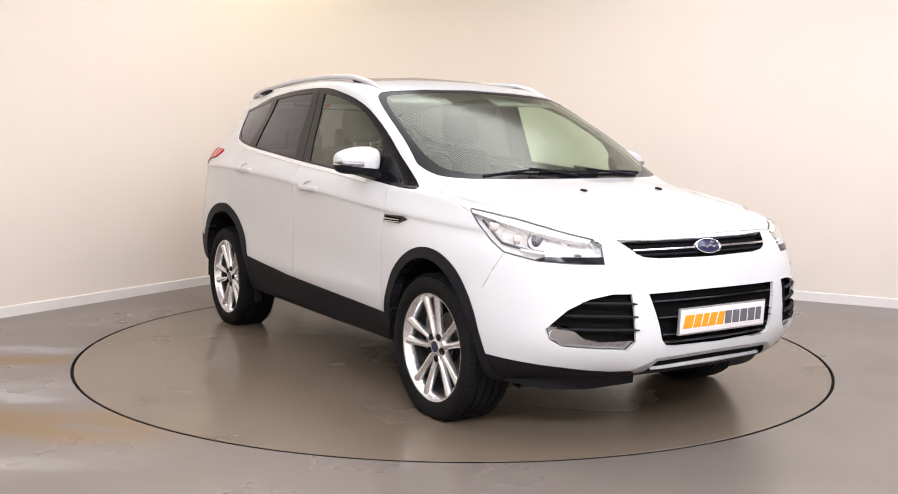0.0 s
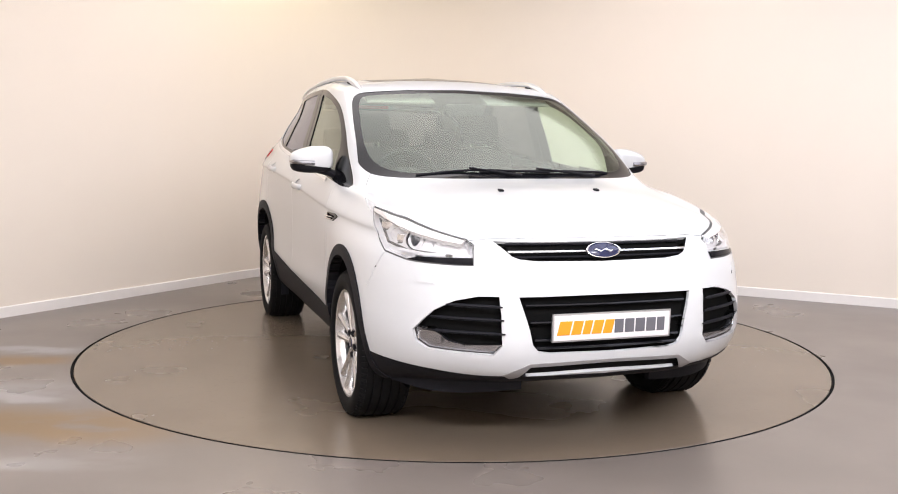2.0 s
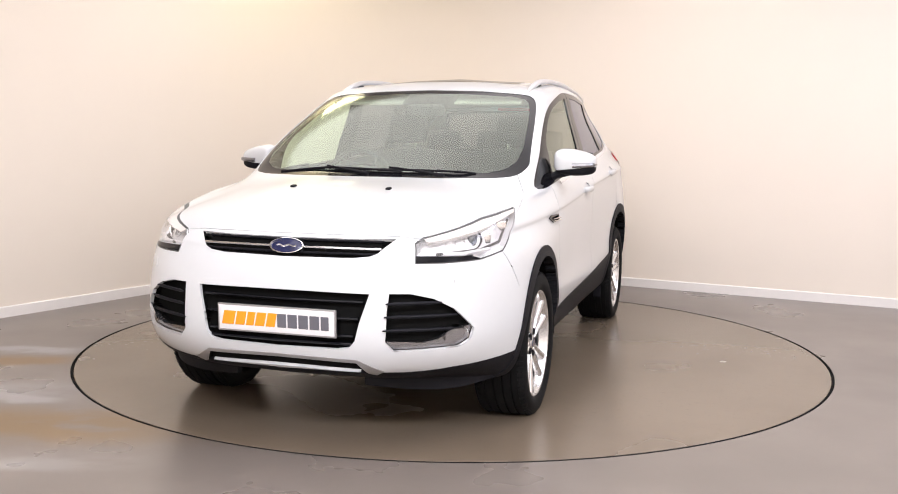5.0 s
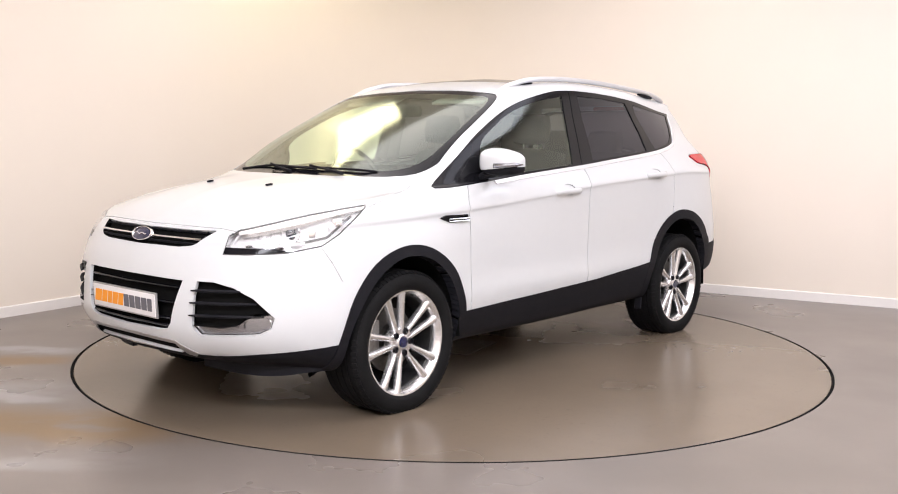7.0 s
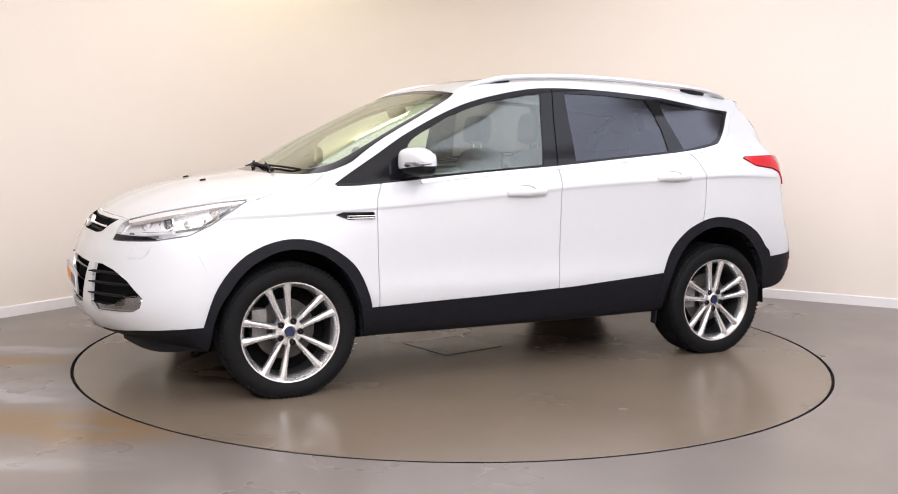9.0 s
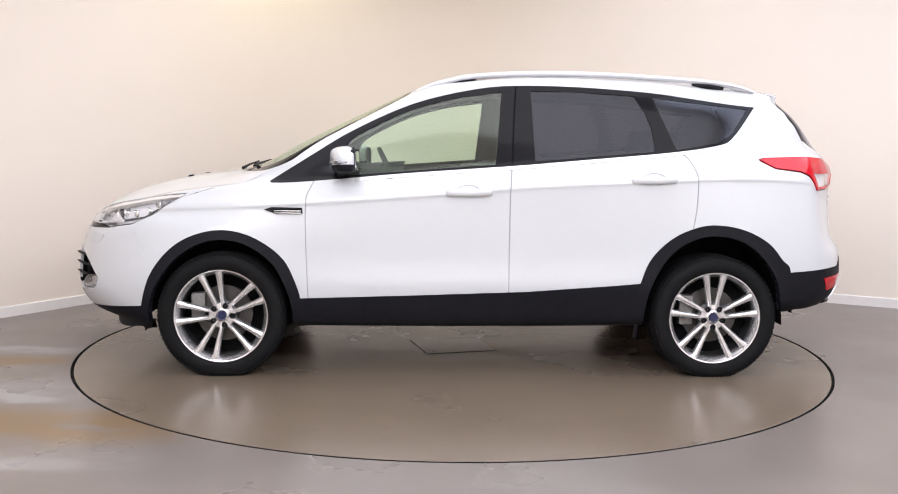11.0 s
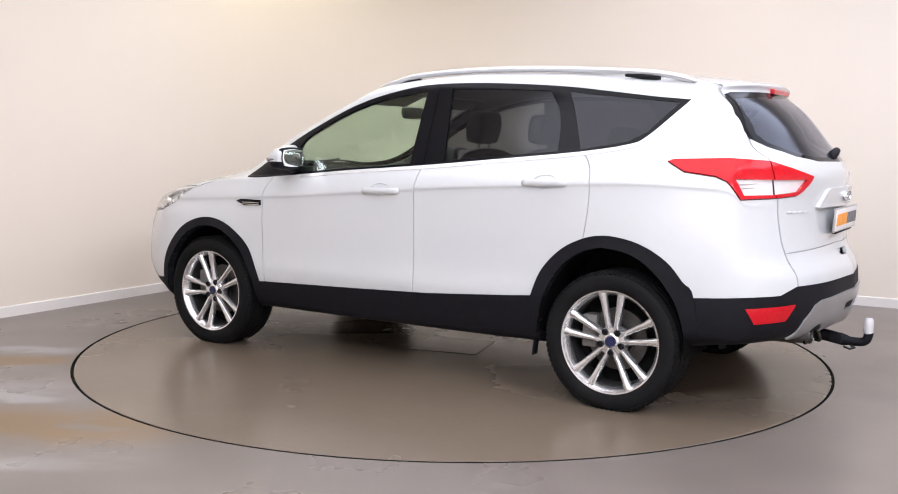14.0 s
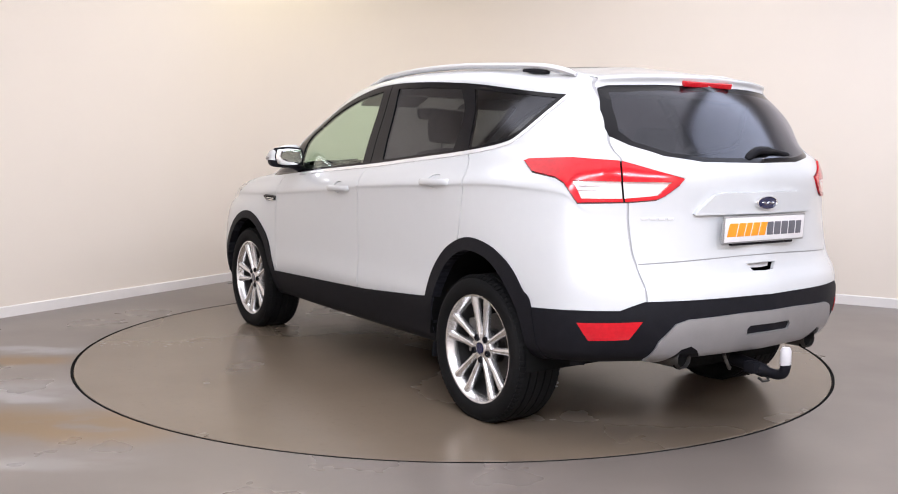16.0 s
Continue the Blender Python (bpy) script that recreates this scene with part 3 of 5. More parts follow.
pillar_joint, dlo = cut(dlo, strip([(-0.219, 1.14), (-0.232, 1.40), (-0.246, 1.595)], 0.007), "side")
screen_edge = take([(-0.01, 1.100), (0.20, 1.100)] + curve2([(0.35, 1.099), (0.50, 1.099), (0.63, 1.101), (0.715, 1.114), (0.750, 1.155), (0.746, 1.20), (0.724, 1.29), (0.692, 1.40), (0.655, 1.495), (0.615, 1.536), (0.55, 1.552), (0.32, 1.571)]) + [(-0.01, 1.581)],
                   "front", 0.02, lambda c: c[2] > 1.05 and c[3] > 0.15)
windscreen, screen_edge = cut(screen_edge, [(-0.01, 1.128), (0.20, 1.127)] + curve2([(0.40, 1.125), (0.55, 1.126), (0.652, 1.146), (0.694, 1.195), (0.694, 1.275), (0.660, 1.400), (0.625, 1.485), (0.575, 1.527), (0.45, 1.541), (0.20, 1.556)]) + [(-0.01, 1.560)], "front", -2)
backlight = take([(-0.01, 1.200), (0.30, 1.203), (0.469, 1.226), (0.566, 1.268), (0.618, 1.305), (0.622, 1.34), (0.605, 1.42), (0.562, 1.515), (0.52, 1.527), (0.308, 1.535), (-0.01, 1.538)], "rear", 0.05, lambda c: c[0] < -1.6)
backglass, backlight = cut(backlight, [(-0.01, 1.220), (0.30, 1.224), (0.44, 1.242), (0.55, 1.288), (0.585, 1.33), (0.570, 1.42), (0.535, 1.495), (0.30, 1.512), (-0.01, 1.516)], "rear", -2)
roof_glass = take([(0.06, -0.01), (0.06, 0.36), (0.0, 0.42), (-1.22, 0.41), (-1.27, 0.36), (-1.27, -0.01)], "top", 0.5)

# lamps
HEAD = seen("nose", [(1.547, 0.819, 0.984), (1.660, 0.785, 0.972), (1.780, 0.738, 0.952), (1.900, 0.684, 0.927), (2.001, 0.622, 0.900), (2.060, 0.560, 0.880), (2.088, 0.534, 0.860), (2.134, 0.551, 0.784),
                     (2.082, 0.653, 0.786), (1.963, 0.774, 0.794), (1.828, 0.841, 0.819), (1.739, 0.853, 0.864), (1.627, 0.844, 0.933), (1.560, 0.830, 0.974)])
head_gap = take(strip(HEAD + HEAD[:1], 0.006), "nose", 0.0, lambda c: c[0] > 1.4)
head = take(HEAD, "nose", 0.0, lambda c: c[0] > 1.4)
STRIPE = seen("nose", [(2.140, 0.545, 0.780), (2.120, 0.550, 0.812), (1.997, 0.741, 0.811), (1.955, 0.780, 0.797), (1.97, 0.774, 0.788), (2.082, 0.653, 0.780)])
head_dark, head_clear = cut(head, STRIPE, "nose", -2)
brow, head_clear = cut(head_clear, HEAD[:6] + [(a + 0.012, b - 0.013 - 0.012 * math.sin(k * 0.6)) for k, (a, b) in enumerate(HEAD[:6])][::-1], "nose", -2)
TAIL = seen("tail", [(-1.579, 0.816, 1.196), (-1.602, 0.806, 1.207), (-1.836, 0.766, 1.216), (-1.996, 0.642, 1.205), (-2.142, 0.426, 1.136), (-2.136, 0.452, 1.106), (-2.111, 0.507, 1.063), (-2.095, 0.539, 1.047),
                     (-2.037, 0.643, 1.037), (-1.914, 0.803, 1.031), (-1.853, 0.824, 1.111), (-1.802, 0.827, 1.132), (-1.663, 0.838, 1.150)])
tail_edge = take(strip(TAIL + TAIL[:1], 0.005), "tail", 0.0, lambda c: c[0] < -1.4)
tail = take(TAIL, "tail", 0.0, lambda c: c[0] < -1.4)
TAILCLEAR = seen("tail", [(-1.884, 0.804, 1.123), (-2.020, 0.655, 1.121), (-2.118, 0.475, 1.120), (-2.095, 0.530, 1.066), (-2.030, 0.650, 1.053), (-1.922, 0.789, 1.050)])
tail_clear, tail = cut(tail, TAILCLEAR, "tail", -2)
tail_gap, tail = cut(tail, strip(seen("tail", [(-1.990, 0.645, 1.22), (-2.030, 0.650, 1.02)]), 0.008), "tail", -2)
tail_gap2, tail_clear = cut(tail_clear, strip(seen("tail", [(-1.990, 0.645, 1.22), (-2.030, 0.650, 1.02)]), 0.008), "tail", -2)

# nose openings
grille = take([(-0.01, 0.872), (0.30, 0.872), (0.452, 0.876), (0.420, 0.846), (0.395, 0.820), (0.365, 0.808), (0.295, 0.800), (-0.01, 0.797)], "front", 0.05, lambda c: c[0] > 1.8)
low_grille = take([(-0.01, 0.668), (0.388, 0.664), (0.376, 0.62), (0.352, 0.54), (0.338, 0.475), (0.312, 0.444), (0.26, 0.436), (-0.01, 0.433)], "front", 0.05, lambda c: c[0] > 1.8)
FOG = seen("nose", [(2.210, 0.468, 0.666), (2.180, 0.544, 0.667), (2.142, 0.633, 0.647), (2.094, 0.707, 0.603), (2.031, 0.771, 0.520), (2.042, 0.761, 0.473), (2.079, 0.723, 0.446), (2.213, 0.488, 0.432), (2.229, 0.455, 0.471), (2.224, 0.462, 0.595)])
fog = take(FOG, "nose", 0.0, lambda c: c[0] > 1.8)
FOGLAMP = seen("nose", [(2.232, 0.450, 0.476), (2.170, 0.600, 0.474), (2.140, 0.655, 0.486), (2.120, 0.682, 0.510), (2.098, 0.708, 0.526), (2.02, 0.774, 0.536), (2.02, 0.774, 0.43), (2.25, 0.43, 0.42)])
foglamp, fog = cut(fog, FOGLAMP, "nose", -2)
WASH = seen("nose", [(2.083, 0.694, 0.704), (2.065, 0.698, 0.747), (1.998, 0.760, 0.756), (1.994, 0.768, 0.740), (2.023, 0.753, 0.709)])
washer_gap = take(strip(WASH + WASH[:1], 0.005), "nose", 0, lambda c: c[0] > 1.8)
washer = take(WASH, "nose", 0, lambda c: c[0] > 1.8)

# shut lines
GAP = 0.0052
door_line_f = curve2([(0.835, 1.085), (0.868, 1.02), (0.890, 0.95), (0.888, 0.70), (0.876, 0.40)])
door_line_b = [(-0.218, 1.155), (-0.205, 1.00), (-0.205, 0.43)]
door_line_r = curve2([(-1.115, 1.245), (-1.185, 1.195), (-1.222, 1.10), (-1.220, 0.95), (-1.200, 0.80)])
gaps = []
for line in (door_line_f, door_line_b, door_line_r):
    gaps.append(take(strip(line, GAP), "side", 0.1, lambda c: c[2] > 0.38))
gaps.append(take(strip(curve2([(1.545, 0.822), (1.40, 0.812), (1.24, 0.780), (1.11, 0.722), (1.06, 0.665)]), GAP), "top", 0.1, lambda c: c[2] > 0.95))
gaps.append(take(strip([(-0.02, 0.885), (0.30, 0.885), (0.46, 0.884), (0.545, 0.876)], 0.005), "front", 0.05, lambda c: c[0] > 1.8))
gaps.append(take(strip(seen("nose", [(1.835, 0.845, 0.812), (1.79, 0.87, 0.74), (1.76, 0.90, 0.66)]), 0.004), "nose", 0.0, lambda c: c[0] > 1.6))
gate_line = curve2([(0.618, 0.640), (0.622, 0.768), (0.634, 0.837), (0.640, 0.93), (0.641, 1.02), (0.641, 1.208), (0.628, 1.275), (0.600, 1.39), (0.566, 1.525), (0.545, 1.57)])
gaps.append(take(strip(gate_line, 0.008), "rear", 0.1, lambda c: c[0] < -1.5))
gaps.append(take(strip([(-0.02, 0.808), (0.14, 0.806), (0.40, 0.797), (0.615, 0.786)], 0.004), "rear", 0.1, lambda c: c[0] < -1.5))
vent = take([(1.112, 0.905), (1.071, 0.919), (0.909, 0.917), (0.905, 0.886), (1.043, 0.880)], "side", 0.1)
vent_dark, vent = cut(vent, [(1.072, 0.906), (0.922, 0.911), (0.922, 0.901), (1.035, 0.897), (0.922, 0.8965), (0.922, 0.889), (1.035, 0.888)], "side")
ell = lambda cx, cz, a, b: [(cx + a * math.cos(k * math.pi / 10), cz + b * math.sin(k * math.pi / 10)) for k in range(20)]
cup_f = take(ell(0.020, 1.012, 0.066, 0.034), "side", 0.1)
cup_r = take(ell(-0.985, 1.086, 0.066, 0.034), "side", 0.1)
front_door = take([(0.835, 1.12), (0.868, 1.02), (0.890, 0.95), (0.888, 0.70), (0.876, 0.40), (-0.205, 0.40), (-0.205, 1.00), (-0.218, 1.17)], "side", 0.05, lambda c: c[2] > 0.36)
rear_door = take([(-0.218, 1.17), (-0.205, 1.00), (-0.205, 0.40), (-0.95, 0.42), (-1.20, 0.79), (-1.220, 0.95), (-1.222, 1.10), (-1.185, 1.195), (-1.115, 1.26)], "side", 0.05, lambda c: c[2] > 0.36)
garnish = take([(-0.01, 1.078), (0.25, 1.076), (0.29, 1.066), (0.325, 1.036), (0.378, 0.990), (0.372, 0.985), (-0.01, 0.985)], "rear", 0.1, lambda c: c[0] < -1.8)
grip = take([(-0.01, 0.776), (0.095, 0.772), (0.065, 0.742), (-0.01, 0.740)], "rear", 0.1, lambda c: c[0] < -1.8)
tailgate = take([(-0.01, 0.64)] + gate_line + [(0.30, 1.582), (-0.01, 1.590)], "rear", 0.05, lambda c: c[0] < -1.5)
bonnet = take([(2.30, -0.01), (2.30, 0.55), (2.03, 0.60), (1.90, 0.70), (1.62, 0.795), (1.545, 0.822), (1.40, 0.812), (1.24, 0.780), (1.11, 0.722), (1.06, 0.665), (1.00, -0.01)], "top", 0.25, lambda c: c[2] > 0.885 and c[0] > 1.0)

panel("body", skin_left, WHITE, CAR, both=True, rim=0.015)


def pieces(faces):
    """Faces that hang together, piece by piece."""
    home, groups = {}, {}
    for i, f in enumerate(faces):
        keys = [tuple(np.round(v[:3], 3)) for v in f]
        ids = {home[k] for k in keys if k in home} or {i}
        to = min(ids)
        groups.setdefault(to, []).append(f)
        for k in keys:
            home[k] = to
        for o in ids - {to}:
            groups[to] += groups.pop(o)
            home = {k: (to if g == o else g) for k, g in home.items()}
    return [g for g in groups.values() if len(g) > 1]


for i, gap in enumerate(gaps):
    for g in pieces(gap):
        if min(f[:, 1].min() for f in g) < 0.001:
            panel("panel_gap", g, SEAM_PALE if i in (3, 4, 5) else SEAM, CAR, both=True, off=-0.005)
        else:
            sides("panel_gap", g, SEAM_PALE if i in (3, 4, 5) else SEAM, off=-0.005)
panel("bonnet", bonnet, WHITE, CAR, both=True, rim=0.012)
gate = panel("tailgate", tailgate, WHITE, CAR, both=True, rim=0.015)
panel("plate_garnish", garnish, WHITE, gate, both=True, push=(-0.020, 0, 0.0), rim=0.028, skirt_to=(1, 0, 0))
panel("grip_recess", grip, SEAM_PALE, gate, "shaded hand grip of the tailgate", both=True, push=(0.03, 0, 0.01))
for s in (1, -1):
    for nm, faces, cupf in (("front_door", front_door, cup_f), ("rear_door", rear_door, cup_r)):
        d = panel(nm, faces, WHITE, CAR, side=s, rim=0.012)
        panel("handle_cup", cupf, WHITE, d, side=s, push=(0, -0.006, 0))
sides("wheel_arch_trim", arch_front, PLASTIC, label="matt black wheel arch cladding", off=0.006, rim=0.05)
sides("wheel_arch_trim", arch_rear, PLASTIC, label="matt black wheel arch cladding", off=0.006, rim=0.05)
sides("sill_cladding", sill, PLASTIC, label="matt black sill cladding", off=0.004, rim=0.02)
panel("front_valance", valance, PLASTIC, CAR, "matt black lower bumper", both=True, off=0.002, rim=0.02)
panel("bumper_slot", lip_slot, VOID, CAR, both=True, push=(-0.02, 0, 0), rim=0.02, skirt_to=(1, 0, 0))
panel("bumper_lip", lip, SILVER, CAR, "silver lip under the bumper", both=True, off=0.003, rim=0.03)
panel("rear_bumper", bumper_dark, PLASTIC, CAR, "matt black rear bumper", both=True, off=0.003, rim=0.03)
panel("skid_plate", diffuser, SILVER, CAR, "silver skid plate on the rear bumper", both=True, off=0.012, rim=0.03)
panel("tow_cover", tow_slot, PLASTIC, CAR, both=True, off=0.002, rim=0.02)
sides("reflector", reflector, RED, label="red rear reflector", off=0.006, rim=0.02)
panel("underside", underside, VOID, CAR, both=True)
sides("window_frame", dlo, GLOSSBLK, label="gloss black window surround", off=-0.001, rim=0.02)
sides("pillar_joint", pillar_joint, VOID, off=-0.006)
sides("waist_trim", chrome_line, BRIGHT, label="thin chrome strip under the windows", off=0.004, rim=0.01)
sides("front_window", door_glass, GLASS, label="clear door glass", off=-0.006, fair=True)
sides("rear_window", rear_glass_side, PRIVACY, label="dark tinted door glass", off=-0.006, fair=True)
sides("quarter_window", quarter_glass, PRIVACY, label="dark tinted quarter glass", off=-0.004, fair=True)
panel("windscreen_border", screen_edge, GLOSSBLK, CAR, both=True, off=-0.003)
panel("windscreen", windscreen, GLASS, CAR, "clear windscreen", both=True, off=-0.003, fair=True)
panel("rear_screen_border", backlight, GLOSSBLK, gate, both=True, off=-0.002)
panel("rear_screen", backglass, PRIVACY, gate, "dark tinted rear screen", both=True, off=-0.002, fair=True)
panel("roof_glass", roof_glass, GLOSSBLK, CAR, "black panoramic roof glass", both=True, off=0.001)

REFLECTOR = mat("lamp_reflector", (0.88, 0.88, 0.90), 0.25, metal=0.08, coat=0.4, grain=0.05, scale=40)
# for the opaque pale band along the top of each headlight
BROW = mat("pale_brow", (0.66, 0.63, 0.61), 0.25, coat=0.8, grain=0.04, scale=60)
GAPGREY = mat("lamp_gap", (0.09, 0.09, 0.09), 0.7)
FOGMIRROR = mat("fog_reflector", (0.36, 0.36, 0.38), 0.22, metal=0.9, grain=0.1, scale=30)
BEZEL = mat("lamp_bezel", (0.70, 0.70, 0.72), 0.35, metal=0.2, grain=0.05, scale=60)
SMOKE = mat("projector_glass", (0.05, 0.055, 0.07), 0.05, metal=0.2, coat=1.0)
for s in (1, -1):
    lamp = panel("headlight", head_clear, REFLECTOR, CAR, "clear headlight with chrome reflectors", side=s, push=(-0.045, -0.035, -0.004), rim=0.055, skirt_to=(0.79, 0.61, 0.07))
    panel("lens", head_clear, CLEAR, lamp, side=s, off=0.001)
    panel("lamp_brow", brow, BROW, lamp, "pale brow of the headlight", side=s, off=-0.002, rim=0.02)
    panel("lamp_gap", head_gap, GAPGREY, lamp, side=s, off=-0.004)
    panel("lower_strip", head_dark, GLOSSBLK, lamp, "black strip", side=s, off=0.0005)
    # walls of the lamp's bowl, projector, reflector cups, lamp eyebrow
    for (x, y, z, r, m) in ((1.905, 0.724, 0.868, 0.036, SMOKE), (1.985, 0.645, 0.860, 0.026, REFLECTOR), (1.752, 0.768, 0.880, 0.020, REFLECTOR)):
        bm = bmesh.new()
        lathe(bm, [(r * 1.22, -0.03), (r * 1.25, 0.0), (r * 1.12, 0.006), (r * 1.02, 0.0), (r * 1.0, -0.02)], 28, "z")
        bm.transform(pose(x, s * y, z) @ Matrix.Rotation(radians(42 * s), 4, "Z") @ Matrix.Rotation(radians(84), 4, "Y"))
        part("lamp_ring", bm, CHROME, lamp)
        bm = bmesh.new()
        bmesh.ops.create_uvsphere(bm, u_segments=24, v_segments=12, radius=r * 0.98, matrix=pose(x - 0.012, s * (y - 0.010), z) @ Matrix.Diagonal((0.7, 0.7, 1, 1)))
        part("projector" if m is SMOKE else "bulb_cup", bm, m, lamp)
    bm = bmesh.new()
    tube(bm, [(1.64, s * 0.792, 0.925), (1.72, s * 0.758, 0.918), (1.85, s * 0.705, 0.900), (1.96, s * 0.640, 0.880), (2.04, s * 0.545, 0.858), (2.085, s * 0.548, 0.815), (1.99, s * 0.715, 0.818), (1.88, s * 0.790, 0.830)], 0.008, 8)
    part("light_guide", bm, BEZEL, lamp)
    for x, y, z in ((1.820, 0.752, 0.866), (1.690, 0.786, 0.912)):
        bm = bmesh.new()
        shaped(bm, (0.02, 0.055, 0.045), pose(x, s * y, z, 0, 0, 38 * s))
        part("lamp_block", bm, CHROME, lamp, angle=80)
    bm = bmesh.new()
    tube(bm, [(1.62, s * 0.800, 0.935), (1.76, s * 0.800, 0.850), (1.90, s * 0.755, 0.826), (2.06, s * 0.615, 0.815)], 0.006, 8)
    part("lamp_divider", bm, GAPGREY, lamp)
    # tail lamp
    tl = panel("tail_lamp", tail, RED, CAR, "red and clear tail lamp", side=s, off=0.008, rim=0.03)
    panel("lamp_edge", tail_edge, GAPGREY, tl, side=s, off=-0.003)
    panel("clear_lens", tail_clear, CLEAR, tl, side=s, off=0.005)
    panel("reversing_reflector", tail_clear, REFLECTOR, tl, side=s, off=-0.007)
    panel("lamp_gap", tail_gap + tail_gap2, VOID, tl, side=s, off=-0.005)
    for k in range(3):
        bm = bmesh.new()
        z = 1.068 + 0.018 * k
        tube(bm, [(-1.900 - 0.004 * k, s * 0.795, z), (-1.965, s * 0.715, z), (-2.010, s * 0.655, z)], 0.0045, 6)
        tube(bm, [(-2.035, s * 0.620, z), (-2.075, s * 0.545, z), (-2.095, s * 0.505, z)], 0.0045, 6)
        part("lamp_rib", bm, BEZEL, tl)
    # fog lamp and its surround
    fg = panel("fog_recess", fog, VOID, CAR, "black fog lamp surround", side=s, push=(-0.035, -0.02, 0), rim=0.039, skirt_to=(0.87, 0.5, 0))
    for z, y0, y1 in ((0.628, 0.462, 0.660), (0.575, 0.456, 0.712), (0.520, 0.450, 0.735)):
        bm = bmesh.new()
        pts = []
        for k in range(7):
            y = y0 + (y1 - y0) * k / 6
            x = pchip([0.40, 0.55, 0.66, 0.75, 0.80], [2.262, 2.195, 2.130, 2.048, 1.98], [y])[0, 0] + (0.002 if k < 1 else -0.006)
            pts.append((x, s * y, z + 0.004 * k / 6))
        tube(bm, pts, [0.004] + [0.009] * 5 + [0.005], 8, 0.8)
        part("slat", bm, PLASTIC, fg)
    fl = panel("fog_lamp", foglamp, FOGMIRROR, CAR, "clear chrome-backed fog lamp", side=s, push=(-0.018, -0.012, 0), rim=0.021, skirt_to=(0.83, 0.55, 0))
    panel("lens", foglamp, CLEAR, fl, side=s, off=0.001)
    bm = bmesh.new()
    lathe(bm, [(0.026, -0.02), (0.030, 0.0), (0.024, 0.004), (0.010, -0.012), (0.001, -0.014)], 24, "z")
    bm.transform(pose(2.045, s * 0.728, 0.492) @ Matrix.Rotation(radians(40 * s), 4, "Z") @ Matrix.Rotation(radians(88), 4, "Y"))
    part("bulb_cup", bm, CHROME, fl)
    for k in range(6):
        bm = bmesh.new()
        box(bm, (0.004, 0.014, 0.030), pose(2.178 - 0.012 * k, s * (0.500 + 0.026 * k), 0.453, 0, 0, 30 * s), 0.001, 1)
        part("reflector_rib", bm, CHROME, fl)
    panel("washer_cover", washer, WHITE, CAR, side=s, off=0.002, rim=0.006)
    panel("washer_gap", washer_gap, WHITE, CAR, side=s, off=-0.001)
    v = panel("side_vent", vent, GLOSSBLK, CAR, "black wing vent with chrome blades", side=s, off=0.006, rim=0.02)
    for z in (0.8995, 0.8880):
        bm = bmesh.new()
        tube(bm, [(1.055, s * 0.899, z), (0.985, s * 0.904, z), (0.912, s * 0.908, z)], [0.002, 0.0035, 0.0035], 6)
        part("vent_blade", bm, CHROME, v)
    panel("vent_opening", vent_dark, VOID, v, side=s, off=-0.008)

# grilles
gr = panel("grille", grille, VOID, CAR, "black upper grille with chrome bars", both=True, push=(-0.030, 0, 0), rim=0.029, skirt_to=(1, 0, 0))
lg = panel("lower_grille", low_grille, VOID, CAR, "black lower grille", both=True, push=(-0.040, 0, 0), rim=0.039, skirt_to=(1, 0, 0))


def nose_x(z, y):
    F = pchip([0.335, 0.47, 0.60, 0.74, 0.83, 0.885], [2.23, 2.285, 2.275, 2.235, 2.185, 2.120], [z])[0, 0]
    return F - pchip([0, 0.30, 0.55, 0.75], [0, 0.02, 0.085, 0.225], [abs(y)])[0, 0]


def bar(name, z, y0, y1, r, material, parent, out=0.0, flat=1.0, n=12):
    bm = bmesh.new()
    tube(bm, [(nose_x(z, y0 + (y1 - y0) * k / n) + out, y0 + (y1 - y0) * k / n, z) for k in range(n + 1)], r, 8, flat)
    return part(name, bm, material, parent)


bar("chrome_bar", 0.836, 0.06, 0.405, 0.0085, CHROME, gr, -0.002, 0.75)
bar("chrome_bar", 0.836, -0.06, -0.405, 0.0085, CHROME, gr, -0.002, 0.75)
for z in (0.862, 0.814):
    bar("grille_bar", z, -0.40, 0.40, 0.008, PLASTIC, gr, -0.016, 0.7)
for z in (0.628, 0.560, 0.490, 0.458):
    bar("grille_slat", z, -0.36 + (0.63 - z) * 0.25, 0.36 - (0.63 - z) * 0.25, 0.013, GLOSSBLK, lg, -0.022, 0.55)

def oval_badge(parent, m, a, b):
    bm = bmesh.new()
    lathe(bm, [(0.001, 0.010), (0.80, 0.009), (0.90, 0.006), (0.90, 0.0)], 48, "z")
    bm.transform(m @ Matrix.Diagonal((a, b, 1, 1)))
    bd = part("badge", bm, BLUE, parent, "blue oval badge with a silver rim")
    bm = bmesh.new()
    lathe(bm, [(0.86, 0.006), (0.90, 0.012), (0.97, 0.011), (1.0, 0.004), (1.0, -0.004)], 48, "z")
    bm.transform(m @ Matrix.Diagonal((a, b, 1, 1)))
    part("badge_rim", bm, CHROME, bd)
    bm = bmesh.new()
    tube(bm, [m @ Vector((a * (-0.55 + 1.1 * k / 16), b * (0.10 * math.sin(k * 0.8) - 0.02), 0.0105)) for k in range(17)], 0.0035, 6)
    part("badge_script", bm, CHROME, bd)
    return bd


